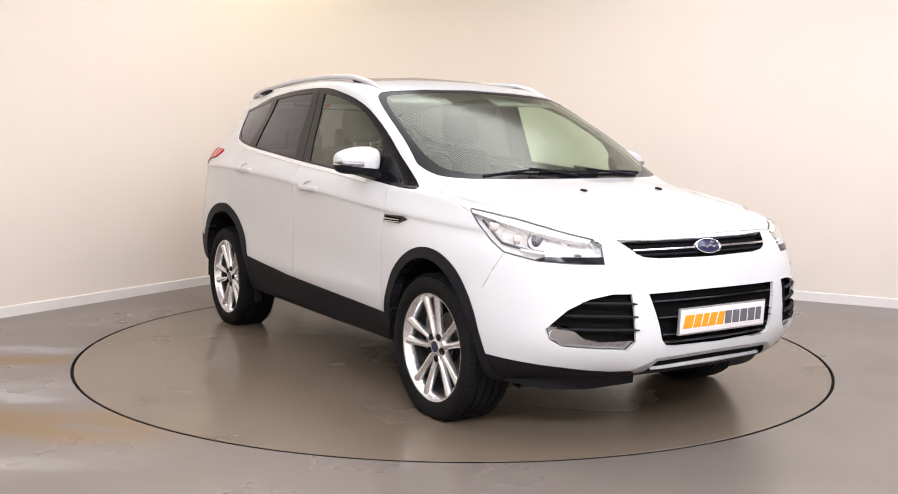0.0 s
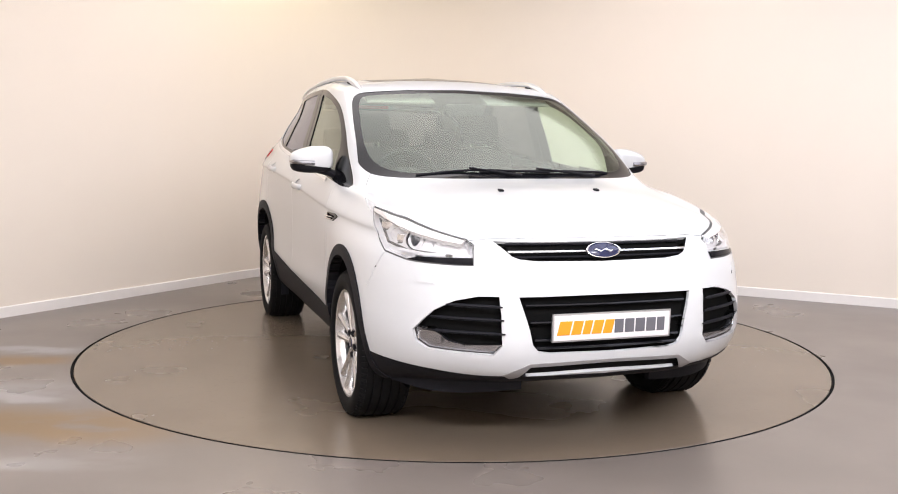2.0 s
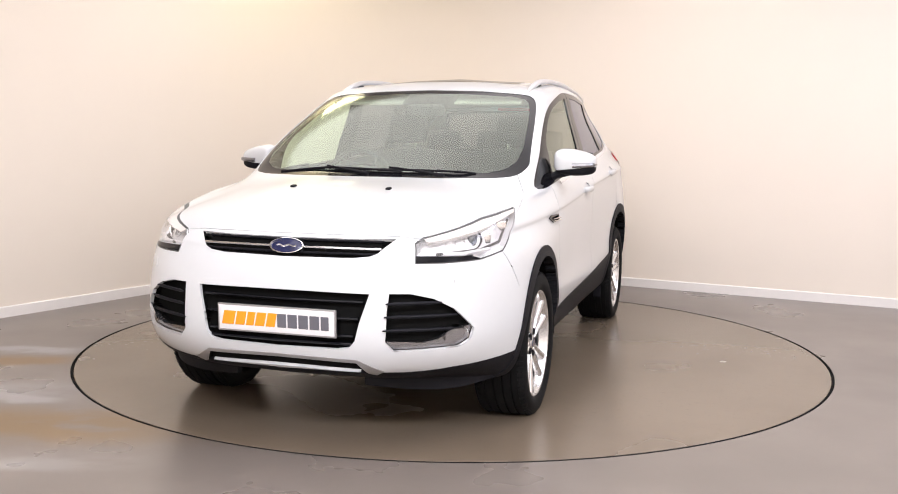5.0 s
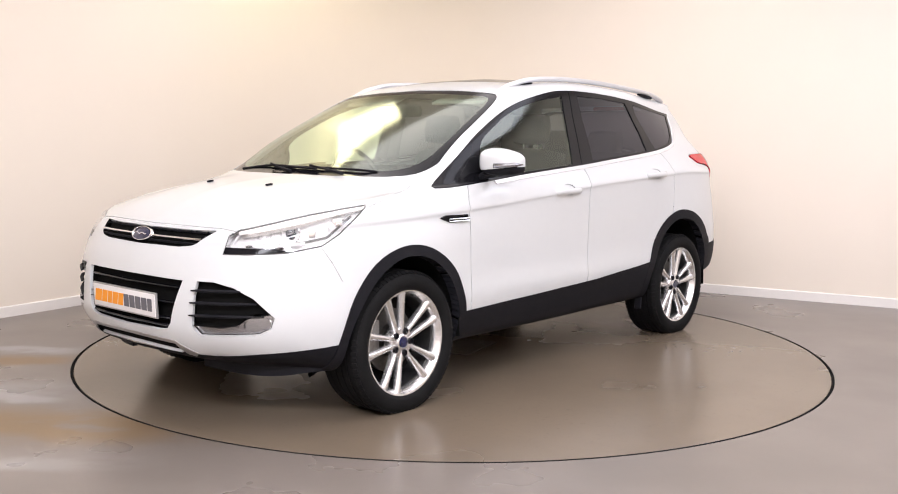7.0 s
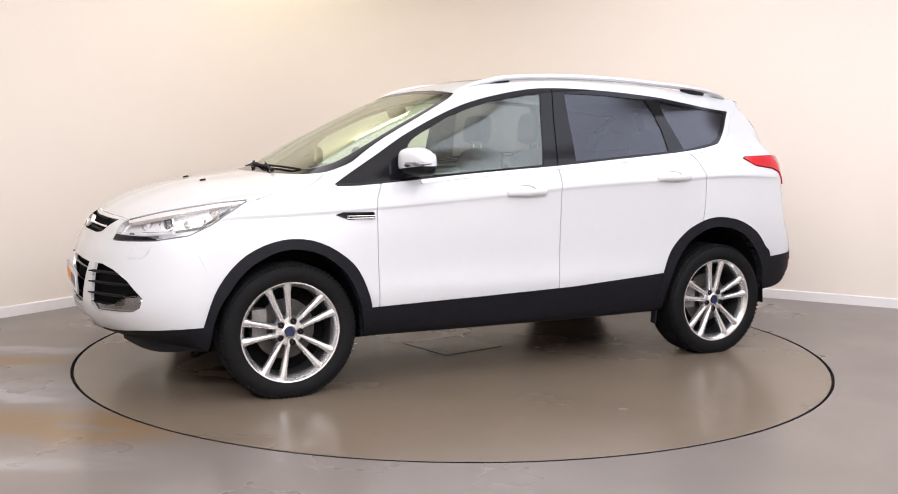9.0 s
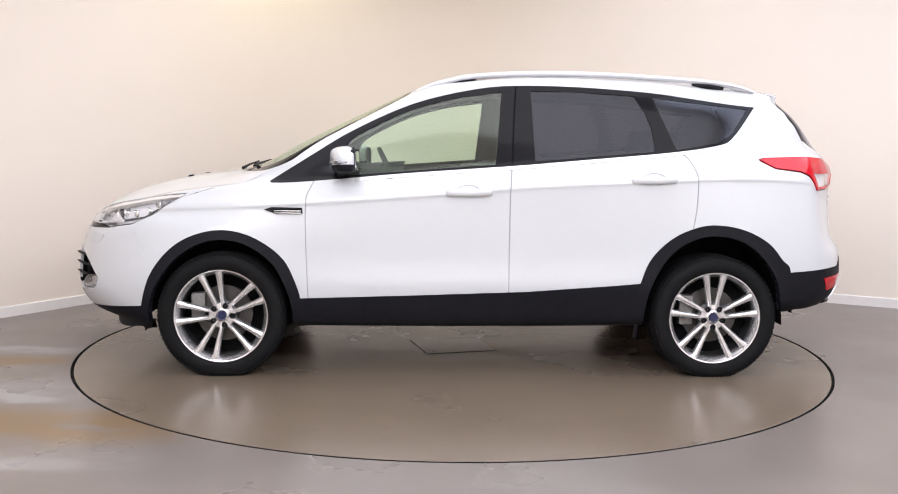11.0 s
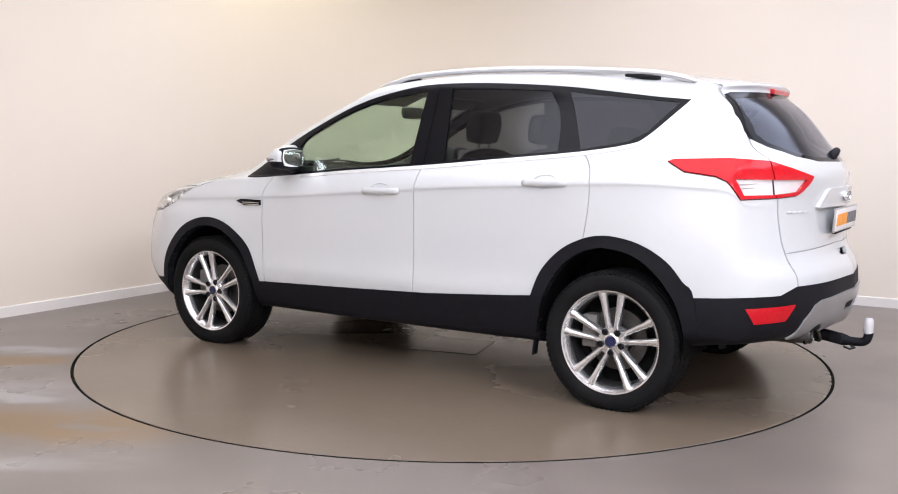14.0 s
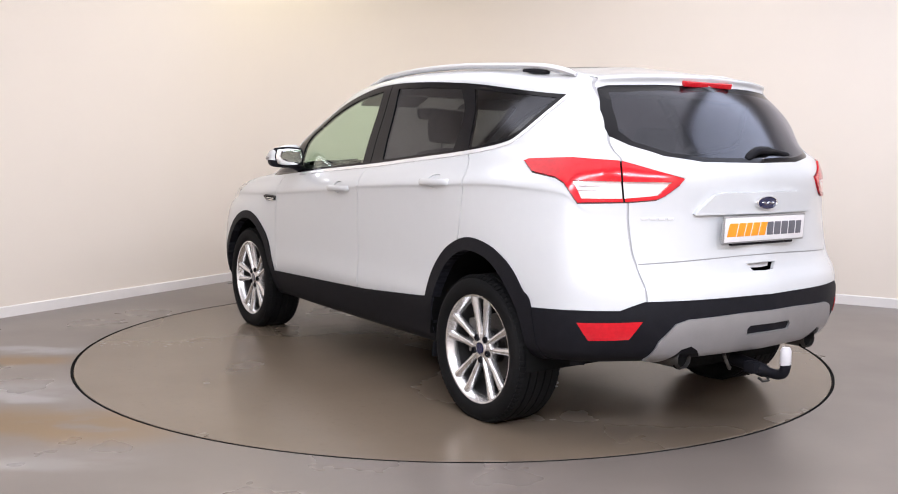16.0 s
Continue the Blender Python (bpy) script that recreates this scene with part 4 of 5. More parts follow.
def facing(x, y, z, nx, tilt):
    """A pose whose z looks forward (nx 1) or back (nx -1), its x across the car, leaning back by tilt degrees."""
    if nx > 0:
        return Matrix.Translation((x, y, z)) @ Matrix(((0, 0, 1, 0), (1, 0, 0, 0), (0, 1, 0, 0), (0, 0, 0, 1))) @ pose(0, 0, 0, -tilt)
    return Matrix.Translation((x, y, z)) @ Matrix(((0, 0, -1, 0), (-1, 0, 0, 0), (0, 1, 0, 0), (0, 0, 0, 1))) @ pose(0, 0, 0, -tilt)


oval_badge(CAR, facing(2.176, 0, 0.836, 1, 28), 0.080, 0.036)
oval_badge(gate, facing(-2.217, 0, 1.032, -1, 0), 0.068, 0.028)


def plate(m):
    bm = bmesh.new()
    box(bm, (0.535, 0.116, 0.010), m, 0.004, 2)
    pl = part("number_plate", bm, SILVER, CAR, "white dealer plate with orange and grey blocks")
    bm = bmesh.new()
    box(bm, (0.520, 0.102, 0.010), m @ pose(0, 0, 0.003), 0.003, 2)
    part("plate_face", bm, PLATE, pl)
    ws = (0.060, 0.048, 0.040, 0.048, 0.046, 0.045, 0.047, 0.048, 0.048, 0.040)
    x = -0.244
    for k, w in enumerate(ws):
        bm = bmesh.new()
        box(bm, (w - 0.005, 0.057, 0.004), m @ pose(x + w / 2, 0, 0.0082), 0.0015, 1)
        # the dealer's mark as plain blocks, the warm half leaning forward
        if k < 5:
            for v in bm.verts:
                l = m.inverted() @ v.co
                v.co = m @ Vector((l.x + l.y * 0.22, l.y, l.z))
        part("plate_block", bm, ORANGE if k < 5 else GREY, pl)
        x += w + 0.0015
    return pl


plate(facing(2.278, 0, 0.542, 1, -3))
plate(facing(-2.216, 0, 0.922, -1, -3))
# model name bars on the tailgate
for k in range(4):
    bm = bmesh.new()
    box(bm, (0.028, 0.010, 0.003), facing(-2.078 - 0.016 * k, 0.585 - 0.034 * k, 0.972, -1, 0) @ pose(0, 0, 0, 0, -26), 0.0015, 1)
    part("name_bar", bm, BEZEL, gate)
bm = bmesh.new()
box(bm, (0.020, 0.40, 0.018), pose(-2.203, 0, 0.862), 0.005, 2)
part("plate_base", bm, PLASTIC, gate)

# door handles
for s in (1, -1):
    for x, z in ((0.015, 1.006), (-0.985, 1.081)):
        bm = bmesh.new()
        tube(bm, spline([(x + 0.120, s * 0.878, z - 0.004), (x + 0.112, s * 0.904, z - 0.003), (x + 0.06, s * 0.915, z), (x, s * 0.917, z), (x - 0.07, s * 0.914, z + 0.002), (x - 0.110, s * 0.902, z + 0.003), (x - 0.118, s * 0.880, z + 0.003)], 3), 0.0115, 10, 1.5)
        part("door_handle", bm, WHITE, CAR)

# mirrors
MIRRORGLASS = mat("mirror_glass", (0.85, 0.87, 0.87), 0.02, metal=1.0)
for s in (1, -1):
    bm = bmesh.new()
    bmesh.ops.create_uvsphere(bm, u_segments=32, v_segments=20, radius=1)
    for v in bm.verts:
        c = v.co
        sx = math.copysign(abs(c.x) ** 0.5, c.x)
        sy = math.copysign(abs(c.y) ** 0.5, c.y)
        sz = math.copysign(abs(c.z) ** 0.5, c.z)
        taper = 1 - 0.22 * max(sy, 0)
        x = 0.672 + (0.076 if sx > 0 else 0.040) * sx * (1 - 0.12 * sy)
        y = 0.935 + 0.108 * sy
        z = 1.174 + 0.070 * sz * taper - 0.010 * sy - 0.012 * (sx > 0) * sx * (sz > 0)
        v.co = (x - 0.02 * sy, s * y, z)
    bmesh.ops.recalc_face_normals(bm, faces=bm.faces)
    low_bm = bm.copy()
    plane_n, plane_o = Vector((0.0, -0.10 * s, 1)), Vector((0.66, s * 0.93, 1.142))
    bmesh.ops.bisect_plane(bm, geom=bm.verts[:] + bm.edges[:] + bm.faces[:], plane_co=plane_o, plane_no=plane_n, clear_inner=True)
    bmesh.ops.bisect_plane(low_bm, geom=low_bm.verts[:] + low_bm.edges[:] + low_bm.faces[:], plane_co=plane_o, plane_no=plane_n, clear_outer=True)
    bmesh.ops.scale(low_bm, vec=(0.97, 0.985, 1.0), verts=low_bm.verts, space=Matrix.Translation((-0.66, -s * 0.935, 0)))
    mir = part("wing_mirror", bm, WHITE, CAR, "white wing mirror with a black base", angle=60)
    part("mirror_base", low_bm, PLASTIC, mir, angle=60)
    bm = bmesh.new()
    tube(bm, spline([(0.764, s * 0.925, 1.158), (0.754, s * 0.985, 1.160), (0.724, s * 1.028, 1.163), (0.672, s * 1.040, 1.165)], 4), [0.010] * 9 + [0.008, 0.006, 0.004, 0.003], 8, 1.2)
    bm.transform(Matrix.Translation((-0.012, s * 0.004, 0.0)))
    part("indicator", bm, FOGMIRROR, mir, "clear indicator strip")
    bm = bmesh.new()
    shaped(bm, (0.010, 0.170, 0.100), pose(0.614, s * 0.928, 1.172, 0, 0, -4 * s), 0.5)
    part("mirror_glass", bm, MIRRORGLASS, mir)
    bm = bmesh.new()
    shaped(bm, (0.034, 0.206, 0.124), pose(0.632, s * 0.928, 1.172, 0, 0, -4 * s), 0.5)
    part("mirror_surround", bm, PLASTIC, mir)
    bm = bmesh.new()
    tube(bm, [(0.71, s * 0.79, 1.085), (0.70, s * 0.84, 1.108), (0.685, s * 0.90, 1.125)], [0.035, 0.030, 0.032], 10, 0.7)
    part("mirror_arm", bm, PLASTIC, mir)

# roof rails
for s in (1, -1):
    rail = [(0.300, 1.566), (0.21, 1.600), (0.10, 1.628), (0.0, 1.648), (-0.20, 1.664), (-0.46, 1.672), (-0.78, 1.668), (-1.09, 1.653), (-1.30, 1.640), (-1.44, 1.626), (-1.55, 1.604), (-1.62, 1.584)]
    bm = bmesh.new()
    pts = spline([(x, s * (0.583 - 0.020 * max(0, -x - 0.9) - 0.02 * max(0, x)), z) for x, z in rail], 4)
    pts = [p - np.array((0, 0, 0.008)) for p in pts]
    rr = [0.007 + 0.014 * min(1, 8 * k / len(pts), 0.25 + 9 * (len(pts) - 1 - k) / len(pts)) for k in range(len(pts))]
    tube(bm, pts, rr, 12, 0.75)
    rl = part("roof_rail", bm, RAIL, CAR, "satin silver roof rail")
    for x0, x1, z0, z1 in ((0.13, -0.03, 1.598, 1.622), (-1.26, -1.44, 1.614, 1.596)):
        bm = bmesh.new()
        tube(bm, [(x0, s * 0.580, z0), ((x0 + x1) / 2, s * 0.580, (z0 + z1) / 2), (x1, s * 0.578, z1)], [0.007, 0.015, 0.010], 10, 0.9)
        part("rail_foot", bm, PLASTIC, rl)

# wipers, washer jets, rear wiper, high brake lamp
for pts in ([(1.215, -0.52, 1.112), (1.225, -0.25, 1.137), (1.262, 0.02, 1.133), (1.268, 0.17, 1.128)], [(1.245, -0.20, 1.128), (1.25, 0.10, 1.134), (1.222, 0.42, 1.130), (1.185, 0.53, 1.122)]):
    bm = bmesh.new()
    tube(bm, spline(pts, 4), 0.0065, 8, 0.9)
    wp = part("wiper", bm, PLASTIC, CAR)
    bm = bmesh.new()
    tube(bm, [(1.30, pts[2][1] - 0.02, 1.112), (1.285, (pts[1][1] + pts[2][1]) / 2, 1.130), Vector(pts[1]) + Vector((0.006, 0, 0.012))], [0.010, 0.006, 0.005], 8)
    part("wiper_arm", bm, PLASTIC, wp)
for s in (1, -1):
    bm = bmesh.new()
    box(bm, (0.030, 0.022, 0.012), pose(1.635, s * 0.241, 1.058, 0, 10), 0.005, 2)
    part("washer_jet", bm, PLASTIC, CAR)
bm = bmesh.new()
tube(bm, spline([(-2.150, 0.055, 1.216), (-2.155, 0.00, 1.250), (-2.135, -0.12, 1.252), (-2.115, -0.24, 1.238), (-2.10, -0.315, 1.228)], 4), [0.012] + [0.020] * 7 + [0.013] * 6 + [0.008] * 3, 10, 0.9)
part("rear_wiper", bm, PLASTIC, gate)
bm = bmesh.new()
box(bm, (0.026, 0.31, 0.026), pose(-1.867, 0, 1.545, 0, -14), 0.009, 3)
part("high_brake_lamp", bm, RED, gate, "red high brake lamp")

# exhausts and tow bar
for y in (0.418, -0.418):
    bm = bmesh.new()
    lathe(bm, [(0.037, 0.0), (0.037, 0.150), (0.039, 0.156), (0.042, 0.150), (0.042, -0.02)], 28, "z")
    bm.transform(pose(-2.015, y, 0.381, 0, -88))
    ex = part("exhaust_tip", bm, STEEL, CAR, "polished exhaust tip")
    bm = bmesh.new()
    cyl(bm, 0.0375, 0.0375, 0.01, pose(-2.145, y, 0.376, 0, 90), 24)
    part("exhaust_bore", bm, VOID, ex)
bm = bmesh.new()
tube(bm, spline([(-2.00, 0, 0.330), (-2.15, 0, 0.318), (-2.27, 0, 0.300), (-2.34, 0, 0.306), (-2.358, 0, 0.345), (-2.356, 0, 0.372)], 4), [0.030] * 8 + [0.022] * 13, 14)
tow = part("tow_bar", bm, PLASTIC, CAR, "black detachable tow bar with a pale ball cap")
bm = bmesh.new()
lathe(bm, [(0.001, 0.076), (0.016, 0.073), (0.0225, 0.060), (0.024, 0.0), (0.021, -0.006)], 24, "z")
bm.transform(pose(-2.356, 0, 0.352))
part("ball_cap", bm, mat("cap_plastic", (0.62, 0.61, 0.63), 0.45), tow)
bm = bmesh.new()
tube(bm, spline([(-2.10, 0.10, 0.40), (-2.14, 0.13, 0.36), (-2.15, 0.11, 0.31), (-2.12, 0.07, 0.30)], 4), 0.008, 8)
part("tow_socket_ring", bm, STEEL, tow)
bm = bmesh.new()
box(bm, (0.06, 0.05, 0.05), pose(-2.21, 0.03, 0.315), 0.012, 2)
part("tow_latch", bm, PLASTIC, tow)
bm = bmesh.new()
tube(bm, [(-2.25, 0.035, 0.275), (-2.28, 0.045, 0.268), (-2.30, 0.03, 0.275), (-2.28, 0.015, 0.28)], 0.006, 8)
part("safety_eye", bm, STEEL, tow)
bm = bmesh.new()
box(bm, (0.20, 0.62, 0.09), pose(-1.98, 0, 0.355), 0.03, 2)
part("tow_crossbeam", bm, VOID, tow)

# black air deflectors hanging under the front bumper
for s in (1, -1):
    bm = bmesh.new()
    line = spline([(2.055, 0.30), (1.985, 0.52), (1.900, 0.68), (1.770, 0.80)], 4)
    rows = []
    for k, (x, y) in enumerate(line):
        drop = 0.228 + 0.028 * (1 - math.sin(math.pi * min(1, (k + 1.5) / len(line))))
        rows.append([bm.verts.new((x + dx, s * (y + dx * 0.4), z)) for dx, z in ((-0.02, 0.31), (0.012, 0.31), (0.008, drop), (-0.012, drop))])
    for a, b in zip(rows, rows[1:]):
        for k in range(4):
            bm.faces.new((a[k], a[(k + 1) % 4], b[(k + 1) % 4], b[k]))
    bm.faces.new(rows[0])
    bm.faces.new(rows[-1])
    bmesh.ops.recalc_face_normals(bm, faces=bm.faces)
    part("air_deflector", bm, PLASTIC, CAR, "black rubber air deflector")

# wheel wells, floor pan, mud flaps
for xs, curve in ((1.345, ARCH_F_IN), (-1.345, ARCH_R_IN)):
    for s in (1, -1):
        bm = bmesh.new()
        arc = [p for p in curve if p[1] > 0.26]
        a = [bm.verts.new((x, s * 0.895, z)) for x, z in arc]
        b = [bm.verts.new((x, s * 0.56, z)) for x, z in arc]
        for k in range(len(a) - 1):
            bm.faces.new((a[k], a[k + 1], b[k + 1], b[k]))
        bm.faces.new(b)
        part("wheel_arch_liner", bm, VOID, CAR)
bm = bmesh.new()
box(bm, (3.1, 1.25, 0.08), pose(0.0, 0, 0.275), 0.03, 2)
part("floor_pan", bm, VOID, CAR)
for s in (1, -1):
    bm = bmesh.new()
    box(bm, (0.012, 0.05, 0.08), pose(-0.92, s * 0.83, 0.245, 0, -6), 0.005, 1)
    part("jacking_lug", bm, PLASTIC, CAR)
bm = bmesh.new()
tube(bm, [(1.345, -0.7, 0.335), (1.345, 0.7, 0.335)], 0.05, 10)
tube(bm, [(-1.345, -0.7, 0.335), (-1.345, 0.7, 0.335)], 0.06, 10)
part("axle", bm, VOID, CAR)


# ---- wheels ----
def wheel_parts():
    """The meshes of a wheel about its hub, outside towards +y."""
    bm = bmesh.new()
    R = 0.337
    prof = [(0.242, -0.005), (0.252, 0.010), (0.272, 0.019), (0.300, 0.020), (0.318, 0.012), (0.328, 0.000)]
    tread = []
    y = -0.006
    for g in range(5):
        tread += [(R - 0.003 if g in (0, 4) else R, y), (R - 0.001 if g in (0, 4) else R, y - 0.034), (R - 0.009, y - 0.035), (R - 0.009, y - 0.041)]
        y -= 0.042
    tread = tread[:-2]
    inner = [(0.326, y), (0.300, y - 0.016), (0.262, y - 0.010), (0.245, y + 0.01)]
    lathe(bm, prof + tread + inner, 80)
    for k in range(80):
        for side in (0, 1):
            yy = 0.001 if side == 0 else y + 0.005
            box(bm, (0.015, 0.026, 0.009), Matrix.Rotation(2 * math.pi * k / 80, 4, "Y") @ pose(0, yy - 0.004 if side == 0 else yy + 0.004, R - 0.0078, 28 if side else -28))
    me_tyre = bm
    bm = bmesh.new()
    lathe(bm, [(0.222, -0.040), (0.224, -0.020), (0.234, -0.008), (0.240, 0.004), (0.2475, 0.006), (0.249, -0.004), (0.243, -0.012)], 80)
    rim = bm
    bm = bmesh.new()
    # one spoke, standing up: deep section that widens towards the rim
    rows = []
    for r, xc, w, d, top in ((0.036, 0.014, 0.029, 0.040, -0.022), (0.070, 0.0215, 0.027, 0.036, -0.019), (0.130, 0.0310, 0.0290, 0.032, -0.013), (0.185, 0.0405, 0.034, 0.030, -0.007), (0.222, 0.0480, 0.042, 0.028, -0.002), (0.243, 0.053, 0.056, 0.022, -0.003)):
        rows.append([bm.verts.new(p) for p in ((xc - w / 2, top - d, r), (xc - w / 2, top - 0.011, r), (xc - w * 0.20, top, r), (xc + w * 0.20, top, r), (xc + w / 2, top - 0.011, r), (xc + w / 2, top - d, r))])
    for a, b in zip(rows, rows[1:]):
        for k in range(5):
            bm.faces.new((a[k], a[k + 1], b[k + 1], b[k]))
    bm.faces.new(rows[0])
    bm.faces.new(rows[-1])
    bmesh.ops.recalc_face_normals(bm, faces=bm.faces)
    spoke = bm
    bm = bmesh.new()
    lathe(bm, [(0.001, -0.022), (0.026, -0.022), (0.029, -0.015), (0.034, -0.016), (0.040, -0.022), (0.066, -0.024), (0.073, -0.033), (0.075, -0.07)], 40)
    hub = bm
    return me_tyre, rim, spoke, hub


def to_mesh(name, bm, material, angle=35):
    ob = part(name, bm, material, None, "", True, angle)
    me = ob.data
    me.transform(Matrix.Diagonal((1.018, 1.0, 1.018, 1)))
    bpy.data.objects.remove(ob)
    return me


HUB_Z = 0.329
t_, r_, s_, h_ = wheel_parts()
mirror_spoke = s_.copy()
bmesh.ops.scale(mirror_spoke, vec=(-1, 1, 1), verts=mirror_spoke.verts)
bmesh.ops.reverse_faces(mirror_spoke, faces=mirror_spoke.faces)
ME_TYRE, ME_RIM, ME_SPOKE, ME_SPOKE2, ME_HUB = to_mesh("tyre", t_, RUBBER), to_mesh("wheel", r_, ALLOY), to_mesh("spoke", s_, ALLOY, 50), to_mesh("spoke", mirror_spoke, ALLOY, 50), to_mesh("hub", h_, ALLOY)
for v in ME_TYRE.vertices:                             # the tyre is pressed flat where it bears on the floor
    v.co.z = max(v.co.z, -HUB_Z)
bm = bmesh.new()
cyl(bm, 0.025, 0.023, 0.010, pose(0, -0.018, 0, -90), 32)
ME_CAP = to_mesh("centre_cap", bm, BLUE)
bm = bmesh.new()
lathe(bm, [(0.0155, -0.036), (0.0155, -0.017), (0.0125, -0.014), (0.010, -0.022), (0.001, -0.023)], 12)
ME_NUT = to_mesh("wheel_nut", bm, GLOSSBLK)
bm = bmesh.new()
lathe(bm, [(0.001, -0.085), (0.075, -0.085), (0.078, -0.105), (0.150, -0.105), (0.150, -0.128), (0.001, -0.128)], 48)
ME_DISC = to_mesh("brake_disc", bm, STEEL)
# the barrel's dark colour carries the shade behind the spokes
bm = bmesh.new()
lathe(bm, [(0.224, -0.20), (0.219, -0.10), (0.218, -0.045), (0.223, -0.038)], 64)
ME_BARREL = to_mesh("barrel", bm, mat("shaded_barrel", (0.05, 0.05, 0.05), 0.5, metal=0.5, grain=0.3, scale=60))
bm = bmesh.new()
box(bm, (0.075, 0.075, 0.16), pose(0.135, -0.112, 0.03), 0.012, 2)
ME_CALIPER = to_mesh("brake_caliper", bm, mat("caliper", (0.22, 0.21, 0.20), 0.6, metal=0.4, grain=0.3, scale=80))
bm = bmesh.new()
cyl(bm, 0.215, 0.215, 0.01, pose(0, -0.15, 0, 90), 40)
ME_BACK = to_mesh("back_plate", bm, VOID)
for x, s, turn in ((1.345, 1, 15), (-1.345, 1, 0), (1.345, -1, 8), (-1.345, -1, 20)):
    hubm = pose(x, s * 0.887, HUB_Z, 0, 0, 0 if s > 0 else 180)
    w = new("wheel", ME_RIM)
    w.parent, w.matrix_local = CAR, hubm
    tagged(w, "silver five twin-spoke alloy wheel")

    def sub(name, me, m=Matrix()):
        o = new(name, me)
        o.parent, o.matrix_local = w, m
        return o
    sub("tyre", ME_TYRE)
    spin = Matrix.Rotation(radians(turn), 4, "Y")
    for k in range(5):
        m = spin @ Matrix.Rotation(2 * math.pi * k / 5, 4, "Y")
        sub("spoke", ME_SPOKE, m)
        sub("spoke", ME_SPOKE2, m)
        sub("wheel_nut", ME_NUT, spin @ Matrix.Rotation(2 * math.pi * (k + 0.5) / 5, 4, "Y") @ pose(0, 0, 0.055))
    sub("hub", ME_HUB)
    sub("barrel", ME_BARREL)
    sub("centre_cap", ME_CAP)
    sub("brake_disc", ME_DISC)
    sub("brake_caliper", ME_CALIPER)
    sub("back_plate", ME_BACK)

# ---- cabin ----
cabin_faces = [f for f in FULL if f[:, 2].mean() < 1.14 and -1.95 < f[:, 0].mean() < 0.98 and f[:, 1].mean() > 0.5 and f[:, 2].mean() > (0.3 if -0.80 < f[:, 0].mean() < 0.80 else 0.88)]
panel("door_lining", cabin_faces, TRIM, CAR, both=True, off=-0.05)
upper = [f for f in skin_left if f[:, 2].mean() > 1.12 and f[:, 0].mean() < 1.0]
panel("headliner", upper, HEADLINER, CAR, "pale grey headlining", both=True, off=-0.022)
panel("roof_blind", roof_glass, HEADLINER, CAR, both=True, off=-0.03)


def seat(x, y, wide, lean=-14):
    bm = bmesh.new()
    shaped(bm, (0.50, wide, 0.17), pose(x + 0.20, y, 0.66, 0, -6))
    st = part("seat", bm, FABRIC, CAR, "black cloth seat", angle=80)
    bm = bmesh.new()
    shaped(bm, (0.15, wide, 0.62), pose(x - 0.06, y, 0.94, 0, lean))
    part("seat_back", bm, FABRIC, st, angle=80)
    return st


def headrest(st, x, y, z=1.335):
    bm = bmesh.new()
    shaped(bm, (0.10, 0.26, 0.19), pose(x, y, z, 0, -8))
    part("headrest", bm, FABRIC, st, angle=80)
    bm = bmesh.new()
    for d in (-0.055, 0.055):
        tube(bm, [(x - 0.005, y + d, z - 0.16), (x, y + d, z - 0.06)], 0.007, 8)
    part("headrest_post", bm, CHROME, st)


for y in (0.37, -0.37):
    st = seat(-0.24, y, 0.50)
    headrest(st, -0.325, y, 1.36)
st = seat(-1.02, 0.0, 1.30, -18)
for y in (0.38, 0.0, -0.38):
    headrest(st, -1.18, y, 1.27)
# dashboard, binnacle, console
bm = bmesh.new()
sec = [(1.16, 1.085), (1.00, 1.075), (0.84, 1.055), (0.72, 1.020), (0.66, 0.95), (0.68, 0.80), (0.78, 0.62), (1.16, 0.55)]
rows = []
for y in np.linspace(-0.72, 0.72, 13):
    k = 1 - 0.10 * abs(y / 0.72) ** 3
    rows.append([bm.verts.new((0.62 + (x - 0.62) * (1.0 - 0.25 * abs(y / 0.72) ** 2.5 * (x > 0.9)), y, z * k + (1 - k) * 0.9)) for x, z in sec])
for a, b in zip(rows, rows[1:]):
    for k in range(len(sec) - 1):
        bm.faces.new((a[k], b[k], b[k + 1], a[k + 1]))
bmesh.ops.recalc_face_normals(bm, faces=bm.faces)
dash = part("dashboard", bm, TRIM, CAR, "black moulded dashboard", angle=60)
bm = bmesh.new()
shaped(bm, (0.24, 0.36, 0.12), pose(0.72, -0.37, 1.045, 0, -10))
part("instrument_hood", bm, TRIM, dash, angle=80)
bm = bmesh.new()
shaped(bm, (0.10, 0.30, 0.22), pose(0.70, 0.0, 0.99, 0, -20))
part("centre_stack", bm, GLOSSBLK, dash, angle=80)
bm = bmesh.new()
box(bm, (0.95, 0.24, 0.35), pose(0.30, 0, 0.56), 0.04, 3)
part("centre_console", bm, TRIM, CAR)
bm = bmesh.new()
lathe(bm, [(0.178 + 0.014 * math.cos(a), 0.014 * math.sin(a)) for a in [k * math.pi / 5 for k in range(11)]], 40, "z")
bm.transform(pose(0.46, -0.37, 1.065, 0, -64))
sw = part("steering_wheel", bm, TRIM, CAR, "black steering wheel")
bm = bmesh.new()
shaped(bm, (0.15, 0.15, 0.05), pose(0.475, -0.37, 1.062, 0, -64))
box(bm, (0.03, 0.34, 0.016), pose(0.47, -0.37, 1.062, 0, -64), 0.004, 1)
